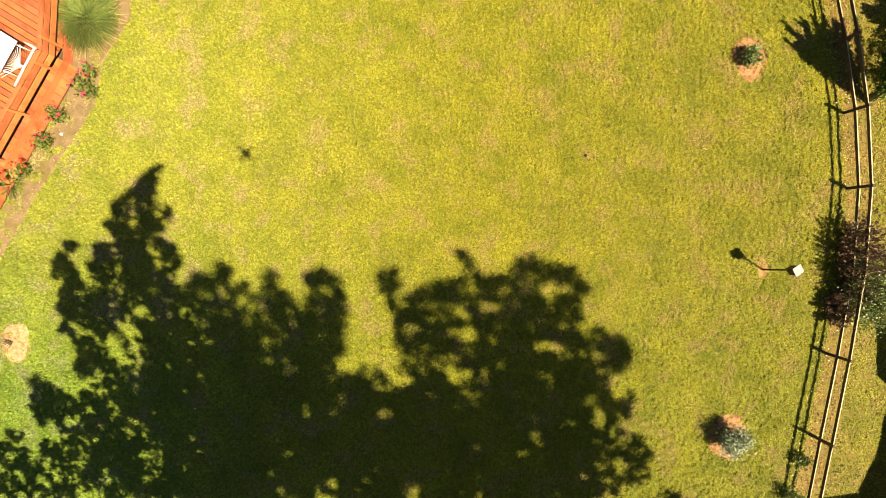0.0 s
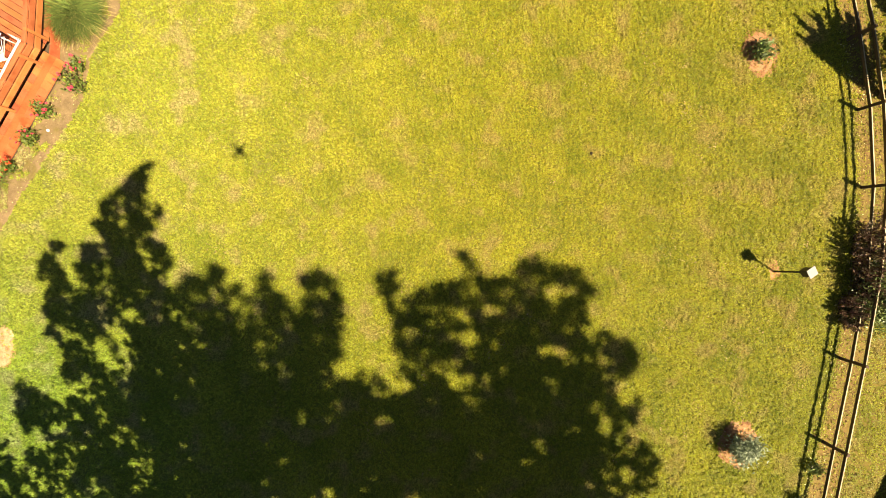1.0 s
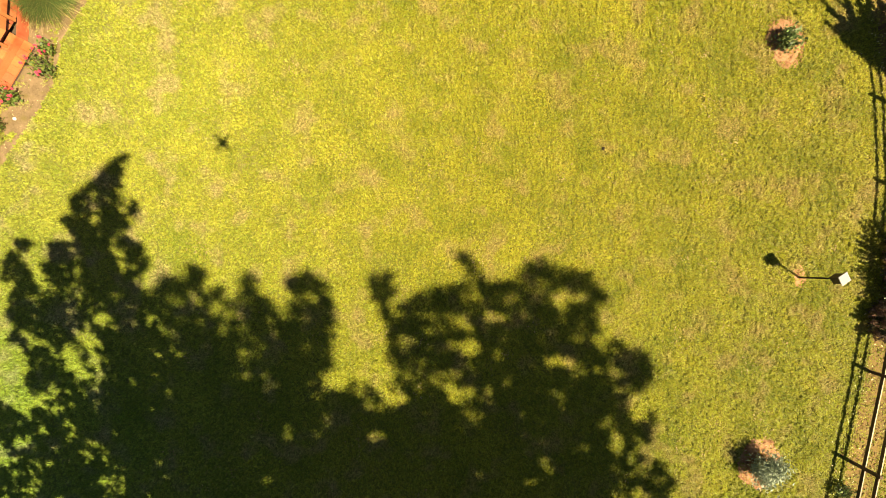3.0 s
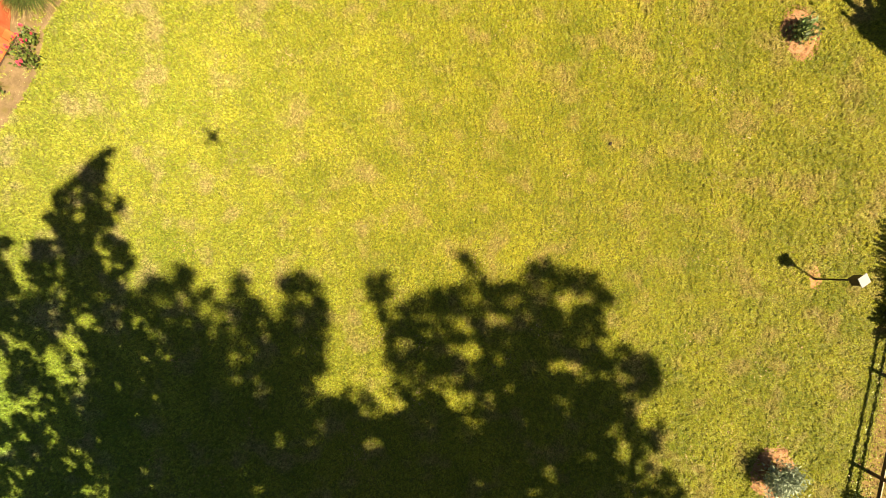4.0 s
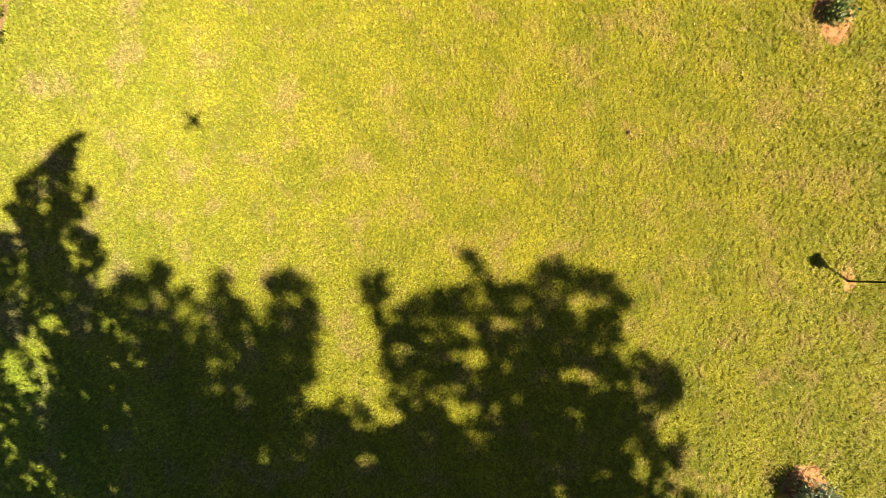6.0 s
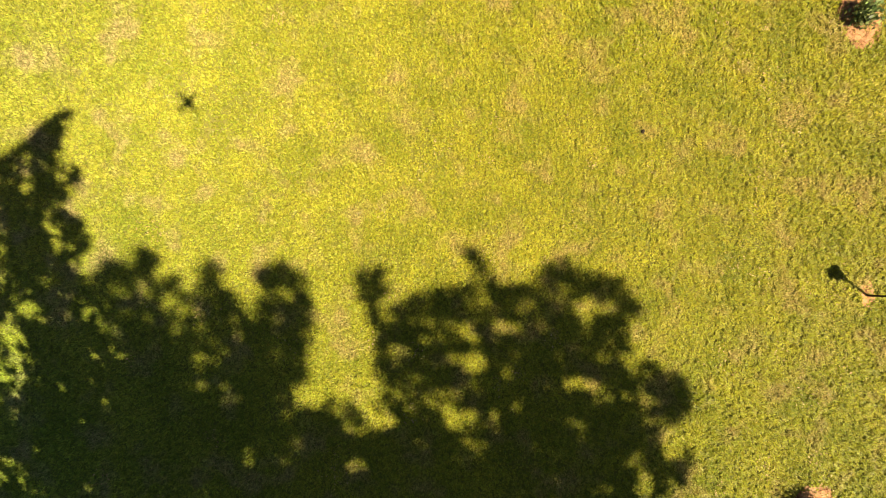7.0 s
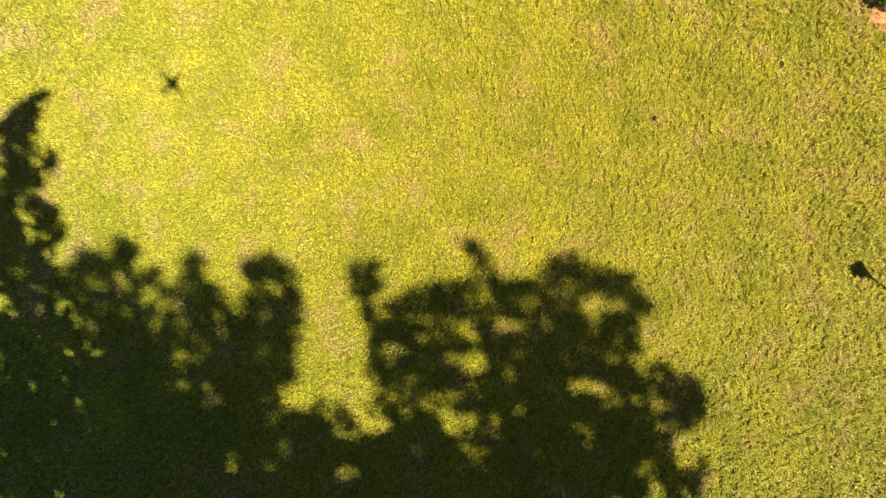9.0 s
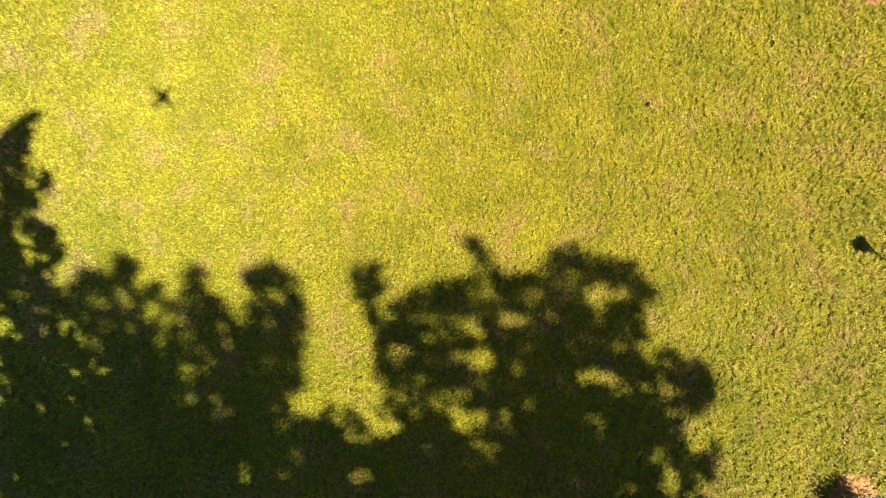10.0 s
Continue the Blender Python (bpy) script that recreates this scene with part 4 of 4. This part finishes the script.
ROUND_CLUMPS = (
    (-2.29, -1.53, 0.23), (-2.01, -1.46, 0.21), (-2.20, -1.87, 0.25), (-1.90, -1.83, 0.18), (-2.13, -2.24, 0.21), (-1.99, -2.59, 0.21), (-1.85, -2.93, 0.18),
    (-1.72, -3.27, 0.21), (-1.74, -3.62, 0.23), (-1.69, -3.96, 0.25), (-1.65, -4.30, 0.25), (-1.44, -2.91, 0.16), (-1.10, -2.36, 0.21), (-0.96, -2.13, 0.18),
    (-0.64, -2.24, 0.25), (-0.76, -2.59, 0.21), (-1.21, -2.70, 0.16), (-0.39, -2.01, 0.23), (-0.05, -1.90, 0.23), (0.18, -2.08, 0.25), (-0.28, -2.36, 0.23),
    (0.50, -1.78, 0.23), (0.84, -1.71, 0.23), (1.19, -1.71, 0.21), (0.61, -0.73, 0.16), (0.45, -0.68, 0.14), (0.87, -0.98, 0.14), (1.44, -1.67, 0.18),
    (1.87, -1.66, 0.16), (2.12, -1.71, 0.18), (2.44, -1.64, 0.18), (2.66, -1.37, 0.18), (2.88, -1.07, 0.20),
)
ROUND_CLUMPS_SECOND = (
    (3.17, -0.96, 0.20), (3.35, -1.18, 0.23), (3.69, -1.30, 0.18), (4.02, -1.23, 0.20), (4.36, -1.36, 0.22), (4.69, -1.36, 0.18), (4.80, -1.59, 0.20),
    (3.69, -1.64, 0.20), (4.14, -1.68, 0.22), (4.47, -1.77, 0.18), (4.91, -1.88, 0.16), (5.11, -1.97, 0.18), (5.30, -2.03, 0.15), (4.82, -2.13, 0.13),
    (3.13, -1.55, 0.25), (2.80, -1.78, 0.25), (3.45, -1.98, 0.16), (0.53, -2.24, 0.30), (0.96, -2.12, 0.30), (0.05, -2.59, 0.30), (-0.39, -2.82, 0.25),
    (0.73, -2.70, 0.21), (1.21, -2.44, 0.16), (1.30, -2.01, 0.14), (2.46, -2.12, 0.23), (2.80, -2.23, 0.29), (3.14, -2.23, 0.29), (3.47, -2.46, 0.23),
    (3.79, -2.57, 0.16), (2.33, -2.58, 0.18), (2.69, -2.80, 0.34), (3.14, -2.91, 0.34), (3.59, -2.91, 0.20),
)
ROUND_CLUMPS_THIRD = (
    (2.14, -3.04, 0.14), (2.57, -3.37, 0.39), (3.14, -3.48, 0.38), (3.59, -3.36, 0.20), (2.35, -3.83, 0.34), (2.91, -3.94, 0.38), (4.89, -2.87, 0.16),
    (4.78, -3.01, 0.18), (4.47, -3.13, 0.18), (4.14, -3.24, 0.18), (5.02, -3.12, 0.13), (3.92, -3.36, 0.16), (4.78, -3.51, 0.20), (4.89, -3.80, 0.22),
    (4.58, -4.14, 0.24), (5.13, -4.13, 0.29), (5.23, -4.46, 0.29), (4.80, -4.59, 0.33), (4.90, -5.03, 0.37), (4.35, -5.04, 0.33), (3.89, -5.28, 0.33),
    (0.32, -3.25, 0.21), (-0.07, -3.25, 0.23),
)
ROUND_LOW = (
    (5.65, -3.54, 0.15), (5.82, -3.76, 0.18), (5.97, -3.91, 0.17), (6.40, -3.90, 0.17), (6.61, -3.96, 0.15), (6.18, -4.08, 0.13), (6.71, -4.29, 0.15),
    (6.81, -4.51, 0.17), (6.87, -4.77, 0.13), (6.60, -4.63, 0.13), (6.70, -4.98, 0.13), (6.49, -5.09, 0.13), (5.54, -4.12, 0.20), (5.44, -5.02, 0.24),
    (5.76, -5.23, 0.22), (6.06, -5.44, 0.15), (5.86, -5.77, 0.24), (6.07, -5.99, 0.17), (5.43, -5.68, 0.35), (6.17, -6.31, 0.19), (5.85, -6.32, 0.26),
    (6.59, -6.40, 0.15), (6.79, -6.60, 0.17), (6.90, -6.38, 0.13), (6.99, -6.05, 0.13), (6.47, -6.62, 0.19), (6.16, -6.63, 0.13), (6.88, -6.81, 0.13),
    (6.00, -7.50, 0.19), (5.88, -7.81, 0.19), (6.65, -7.46, 0.15), (6.75, -7.66, 0.17), (6.95, -7.86, 0.19),
)
ROUND_LOW_SECOND = (
    (7.22, -7.85, 0.19), (7.42, -8.01, 0.20), (7.58, -8.27, 0.17), (7.68, -8.48, 0.13), (7.47, -8.56, 0.17), (7.26, -8.83, 0.19), (7.51, -9.04, 0.17),
    (7.66, -9.25, 0.13), (6.93, -9.16, 0.19), (7.04, -9.37, 0.17), (6.73, -8.19, 0.13), (7.36, -9.37, 0.13), (6.69, -9.38, 0.15), (8.52, -10.01, 0.24),
    (8.84, -10.07, 0.16), (6.48, -9.82, 0.13), (1.42, -4.43, 0.41), (0.76, -4.30, 0.30), (0.05, -3.66, 0.30), (-0.41, -3.50, 0.30), (-0.18, -4.19, 0.37),
    (-0.87, -4.19, 0.34), (-1.30, -3.96, 0.27), (-1.07, -4.76, 0.30), (-0.39, -4.89, 0.30), (0.28, -4.55, 0.21), (-1.51, -5.10, 0.25), (-0.64, -6.25, 0.68),
    (0.27, -6.69, 0.54), (-1.50, -6.24, 0.45), (2.10, -4.88, 0.59), (2.99, -5.32, 0.67), (1.86, -6.23, 0.54),
)
ROUND_LOW_THIRD = (
    (2.76, -6.44, 0.85), (3.88, -6.19, 0.60), (4.76, -5.94, 0.59), (1.63, -7.34, 0.75), (2.96, -7.74, 0.85), (4.29, -7.27, 0.83), (4.88, -8.05, 0.70),
    (5.28, -7.51, 0.34), (2.02, -8.95, 0.92), (3.33, -9.34, 0.92), (4.64, -9.11, 0.70), (5.44, -8.47, 0.39), (5.50, -9.31, 0.44), (0.26, -8.14, 0.77),
    (0.04, -9.58, 0.84), (1.36, -10.18, 0.64), (0.97, -8.55, 0.71), (6.39, -9.51, 0.26), (5.09, -9.97, 0.48), (6.19, -8.88, 0.23), (5.96, -8.30, 0.22),
    (-0.41, -5.53, 0.32), (0.62, -5.97, 0.32),
)
TALL_FILL = (
    (-11.65, -8.02, 0.18), (-11.01, -8.07, 0.19), (-10.77, -8.64, 0.20), (-11.51, -8.96, 0.26), (-11.00, -9.91, 0.22), (-11.49, -9.86, 0.20), (-11.22, -7.61, 0.19),
    (-13.60, -8.50, 0.19), (-13.21, -8.25, 0.21), (-12.75, -9.18, 0.24), (-13.03, -9.88, 0.17), (-13.57, -9.30, 0.22), (-13.81, -9.03, 0.17), (-13.00, -8.78, 0.17),
    (-16.16, -9.53, 0.16), (-15.63, -10.08, 0.16), (-14.74, -9.85, 0.18), (-16.61, -8.89, 0.15), (-11.42, -3.40, 0.18), (-11.32, -3.93, 0.18), (-11.49, -4.45, 0.16),
    (-11.20, -3.72, 0.16), (-11.66, -3.95, 0.12), (-11.17, -4.78, 0.16), (-12.87, -3.38, 0.22), (-14.02, -4.12, 0.16), (-13.88, -4.55, 0.18), (-14.02, -4.87, 0.12),
    (-13.68, -3.96, 0.16), (-13.59, -4.77, 0.24), (-13.79, -5.19, 0.12), (-13.31, -7.61, 0.18), (-12.60, -7.21, 0.21),
)
BROAD_FILL = (
    (-5.12, -2.21, 0.20), (-5.16, -2.66, 0.20), (-4.79, -2.50, 0.18), (-5.34, -3.04, 0.20), (-4.94, -2.93, 0.18), (-7.95, -2.40, 0.15),
    (-4.65, -1.98, 0.25), (-4.45, -2.44, 0.25), (-4.34, -2.89, 0.27), (-4.45, -3.35, 0.29), (-4.79, -3.50, 0.27), (-5.16, -3.27, 0.20), (-5.27, -3.61, 0.22),
    (-4.99, -1.87, 0.20), (-4.23, -3.74, 0.27), (-6.47, -2.53, 0.33), (-6.69, -2.20, 0.26), (-6.15, -2.99, 0.29), (-6.90, -3.20, 0.26), (-7.32, -3.57, 0.24),
    (-7.07, -2.86, 0.15), (-7.95, -2.85, 0.17), (-7.64, -3.23, 0.22), (-5.38, -3.90, 0.27), (-5.93, -4.12, 0.26),
)
ROUND_TIP = (
    (0.78, -1.19, 0.07), (1.14, -1.39, 0.11),
)
TALL_GAPS = (
   (-11.84, 1.18, 0.13), (-13.29, -1.89, 0.25), (-13.85, -2.10, 0.12), (-12.72, -2.65, 0.27), (-10.17, -2.00, 0.14), (-9.94, -2.28, 0.14), (-9.73, -2.66, 0.12),
   (-9.63, -2.96, 0.16), (-9.87, -2.89, 0.12), (-11.87, -3.25, 0.17), (-13.97, -3.38, 0.12), (-11.56, 0.31, 0.10), (-12.47, -1.06, 0.10),
   (-10.69, -1.17, 0.08), (-12.22, -2.11, 0.08), (-12.41, -3.86, 0.15), (-12.22, -4.20, 0.17), (-12.06, -4.56, 0.17), (-11.90, -4.90, 0.13), (-12.54, -3.65, 0.14),
   (-13.09, -4.51, 0.18), (-13.75, -3.38, 0.16), (-13.60, -5.31, 0.16), (-13.79, -5.19, 0.10), (-13.36, -5.43, 0.08), (-15.32, -6.85, 0.13), (-12.21, -6.91, 0.14),
   (-12.41, -6.95, 0.13), (-11.49, -8.21, 0.14), (-11.25, -8.37, 0.13), (-11.09, -8.67, 0.10), (-11.02, -8.95, 0.10),
)
TALL_GAPS_SECOND = (
    (-11.04, -9.46, 0.09), (-13.38, -9.52, 0.17), (-13.41, -9.87, 0.13), (-14.12, -8.60, 0.15), (-14.22, -8.38, 0.11), (-13.90, -8.11, 0.17), (-9.29, -3.91, 0.17),
)
TALL_THIN = (
    (-12.95, -5.69, 0.13), (-12.82, -8.36, 0.14), (-10.05, -8.96, 0.17), (-9.99, -9.82, 0.13), (-9.28, -4.28, 0.14), (-11.75, -7.00, 0.10), (-11.70, -1.91, 0.12),
    (-11.51, -1.17, 0.10), (-10.36, -2.79, 0.12), (-11.21, -2.77, 0.12), (-11.32, -4.18, 0.16), (-11.08, -4.41, 0.14), (-11.50, -3.96, 0.12), (-11.07, -1.92, 0.14),
)
BROAD_GAPS = (
 (-8.05, -2.07, 0.19), (-8.26, -2.18, 0.13),  (-7.43, -2.41, 0.17),
 (-7.64, -2.74, 0.13), (-7.87, -6.72, 0.17), (-7.66, -6.83, 0.17),
 (-5.29, -5.78, 0.13), (-3.46, -6.44, 0.20), (-5.33, -7.12, 0.13), (-5.13, -7.70, 0.11), (-6.32, -7.57, 0.13), (-4.48, -9.22, 0.20), (-4.76, -9.72, 0.20),
 (-4.52, -9.94, 0.15), (-4.49, -4.97, 0.22), (-4.24, -5.07, 0.13), (-6.01, -10.02, 0.17), (-6.34, -10.15, 0.17), (-3.59, -10.16, 0.19), (-5.35, -10.22, 0.13),
 (-2.23, -5.79, 0.20), (-2.41, -5.56, 0.18), (-2.00, -6.20, 0.13), (-3.14, -5.17, 0.16), (-2.64, -5.25, 0.20),
)
BROAD_THIN = (
    (-5.67, -6.23, 0.17), (-6.69, -7.80, 0.17), (-6.25, -8.18, 0.15), (-4.78, -8.29, 0.15), (-3.73, -8.45, 0.13), (-2.93, -9.65, 0.15), (-2.16, -9.98, 0.20),
    (-0.73, -8.92, 0.22), (-0.18, -9.03, 0.12), (-4.22, -7.52, 0.22), (-4.77, -7.46, 0.17), (-6.60, -8.66, 0.16), (-3.33, -7.72, 0.18), (-7.11, -3.87, 0.13),
    (-5.05, -3.79, 0.18),
)
ROUND_GAPS = (
    (-1.51, -2.45, 0.14), (-1.10, -3.14, 0.21), (-0.82, -2.98, 0.16), (1.83, -2.03, 0.21), (1.64, -2.33, 0.18), (1.87, -2.44, 0.14), (1.53, -3.24, 0.27),
    (1.87, -3.13, 0.21), (1.19, -3.36, 0.21), (1.42, -3.66, 0.21), (1.69, -3.59, 0.18), (4.34, -2.54, 0.29), (4.12, -2.88, 0.18), (4.78, -2.42, 0.20),
    (3.90, -3.04, 0.13), (3.78, -4.58, 0.22), (4.07, -4.62, 0.16), (6.29, -4.53, 0.17), (6.39, -4.85, 0.17), (5.39, -6.75, 0.19), (5.49, -6.96, 0.15),
    (6.34, -7.03, 0.23), (6.23, -7.88, 0.17), (0.55, -5.00, 0.20), (1.19, -5.52, 0.18), (1.30, -5.79, 0.20), (0.05, -5.80, 0.18), (-0.18, -5.71, 0.11),
    (0.73, -6.49, 0.13), (-1.21, -5.30, 0.18), (-0.98, -5.57, 0.20), (-0.75, -5.41, 0.14),
)
ROUND_THIN = (
    (-1.44, -3.18, 0.18), (4.01, -3.72, 0.22), (3.56, -3.91, 0.16), (4.45, -3.78, 0.18), (3.22, -4.55, 0.20), (0.62, -3.36, 0.14), (0.85, -4.84, 0.16),
    (1.19, -5.07, 0.16), (0.72, -7.41, 0.20), (0.61, -7.20, 0.20), (3.44, -5.89, 0.16), (5.86, -4.27, 0.15), (5.96, -4.87, 0.15), (7.02, -8.49, 0.19),
    (6.27, -9.09, 0.15), (5.83, -9.81, 0.22), (6.39, -8.40, 0.15), (-0.98, -3.94, 0.21), (0.05, -4.16, 0.21), (-0.76, -3.48, 0.18), (1.07, -2.90, 0.18),
    (2.10, -3.93, 0.14), (0.28, -4.16, 0.21),
)


def shade_tree(label, foot, clumps, dense, gaps, thin, seed, top, slope, clear, veil, grain, swell, hole, leaf=0.26):
    """A tall broad tree. Each clump hangs where the sun's line through the middle of its shade reaches its height in the crown."""
    rg = np.random.default_rng(seed)
    tree = tagged(new("shade_tree"), label, "tree")
    fx, fy = foot
    pts, hubs = [], []
    spots = [(x, y, r * swell + 0.05, dense * (1.0 + min(5.0, max(0.0, 14 * (r - 0.3)))), True) for x, y, r in clumps]
    spots += [(x, y, r * 1.25, veil, False) for x, y, r in gaps] + [(x, y, r * 1.25, veil * 2.2, False) for x, y, r in thin]
    for x, y, r, much, whole in spots:
        z = top + slope * (y - 2.3) + rg.normal(0, 0.6)
        n = int((8 if whole else 1) + much * r * r)
        # five sprays to a clump, and a few stray leaves round it, so that its outline is uneven
        pick, sa, sq = rg.integers(0, 5, n), rg.uniform(0, math.tau, 5), r * rg.uniform(0.6, 0.95, 5)
        a, q, spray = rg.uniform(0, math.tau, n), r * np.sqrt(rg.random(n)) * np.where(rg.random(n) < 0.2, 1.3, 1.0), rg.random(n) < 0.25
        q = np.where(spray, q * 0.4, q * 0.95) * (0.85 + 0.35 * value_noise(x + q * np.cos(a), y + q * np.sin(a), 0.2, 73))
        sx, sy = x + spray * (sq * np.cos(sa))[pick] + q * np.cos(a), y + spray * (sq * np.sin(sa))[pick] + q * np.sin(a)
        wx, wy = sx + 0.3 * (value_noise(sx, sy, 0.16, 71) - 0.5), sy + 0.3 * (value_noise(sx, sy, 0.16, 72) - 0.5)
        keep, few = np.ones(n, bool), dense / much
        if whole:
            for hx, hy, hr in gaps:
                keep &= (np.hypot(wx - hx, wy - hy) > hr * hole) | (rg.random(n) < clear * few)
            for hx, hy, hr in thin:
                keep &= (np.hypot(wx - hx, wy - hy) > hr) | (rg.random(n) < 0.2 * few)
            # small chance openings all over, long and slanting where the twigs hang in sprays
            ax, ay = wx * grain[0] + wy * grain[1], wy * grain[0] - wx * grain[1]
            keep &= (value_noise(ax, ay * grain[2], grain[3], seed) < grain[4]) | (rg.random(n) < 0.4 * few)
        h = z + rg.normal(0, max(0.45 * r, 0.1), n)
        pts.append(np.stack([sx + h * SUN.x, sy + h * SUN.y, h], 1)[keep])
        if whole:
            hubs.append((r, Vector((x + z * SUN.x, y + z * SUN.y, z))))
    v, f = leaves(rg, np.concatenate(pts), leaf, 0.3, 0.6)
    under(tree, new("crown", mesh_of("crown", v, f, CROWN)))
    hubs.sort(key=lambda e: -e[0])
    crest = sum((p for r, p in hubs[:10]), Vector()) / 10
    fork = Vector((fx + (crest.x - fx) * 0.25, fy + (crest.y - fy) * 0.25, 8.0))
    bm = bmesh.new()
    tube(bm, [(fx, fy, 0), (fx, fy, 0.5), (fx + 0.1, fy + 0.1, 4), fork, crest], [0.55, 0.42, 0.36, 0.30, 0.07], 12)
    part("trunk", bm, BARK, tree)
    for r, p in hubs[:14]:
        start = fork.lerp(crest, rg.uniform(0.0, 0.7))
        bend = start.lerp(p, 0.5) + Vector((0, 0, 0.5))
        bm = bmesh.new()
        tube(bm, [start, bend, p], [0.10, 0.05, 0.015], 6)
        part("limb", bm, BARK, tree)
    return tree


shade_tree("tall slender leafy tree beside the lawn", (1.5, -16.0), TALL_CLUMPS + TALL_CLUMPS_SECOND + TALL_CLUMPS_THIRD + TALL_CLUMPS_FOURTH + TALL_CLUMPS_FIFTH + FROND_CLUMPS + FROND_CLUMPS_SECOND + FROND_CLUMPS_THIRD + MASS_CLUMPS + MASS_CLUMPS_SECOND + TALL_FILL, 860, TALL_GAPS + TALL_GAPS_SECOND, TALL_THIN, 51, 18.5, 0.75, 0.36, 420, (0.55, -0.83, 3.2, 0.55, 0.72), 1.12, 0.62, 0.24)
shade_tree("broad leafy tree with an open crown beside the lawn", (6.0, -17.5), BROAD_CLUMPS + BROAD_CLUMPS_SECOND + BROAD_LOW + BROAD_LOW_SECOND + BROAD_FILL, 470, BROAD_GAPS, BROAD_THIN, 52, 30.0, 0.9, 0.3, 550, (1.0, 0.0, 1.0, 0.34, 0.76), 1.08, 0.85)
shade_tree("round-crowned leafy tree beside the lawn", (12.2, -17.0), ROUND_CLUMPS + ROUND_CLUMPS_SECOND + ROUND_CLUMPS_THIRD + ROUND_LOW + ROUND_LOW_SECOND + ROUND_LOW_THIRD + ROUND_TIP, 450, ROUND_GAPS, ROUND_THIN, 53, 29.0, 0.9, 0.5, 1000, (1.0, 0.0, 1.0, 0.30, 0.76), 1.08, 0.76)

# ---- the small drone in the air ----
drone = tagged(new("drone"), "small grey four-armed drone hovering in the air", "drone")
spot = Vector((-7.47, 3.04, 0)) + SUN * 14.7
drone.matrix_basis = Matrix.Translation(spot) @ pose(0, 0, 0, 0, 0, 3)
bm = bmesh.new()
box(bm, (0.22, 0.26, 0.10), Matrix(), 0.03)
part("body", bm, DRONEBODY, drone)
for k in range(4):
    a = radians(45 + 90 * k)
    bm = bmesh.new()
    tube(bm, [(0.06 * math.cos(a), 0.06 * math.sin(a), 0), (0.32 * math.cos(a), 0.32 * math.sin(a), 0.02)], [0.05, 0.035], 8)
    tube(bm, [(0.32 * math.cos(a), 0.32 * math.sin(a), -0.01), (0.32 * math.cos(a), 0.32 * math.sin(a), 0.05)], [0.035, 0.035], 10)
    arm = part("arm", bm, DRONEBODY, drone)
    bm = bmesh.new()
    box(bm, (0.24, 0.025, 0.004), pose(0.32 * math.cos(a), 0.32 * math.sin(a), 0.056, 0, 0, 30 + 70 * k))
    part("propeller", bm, DARKMETAL, arm)
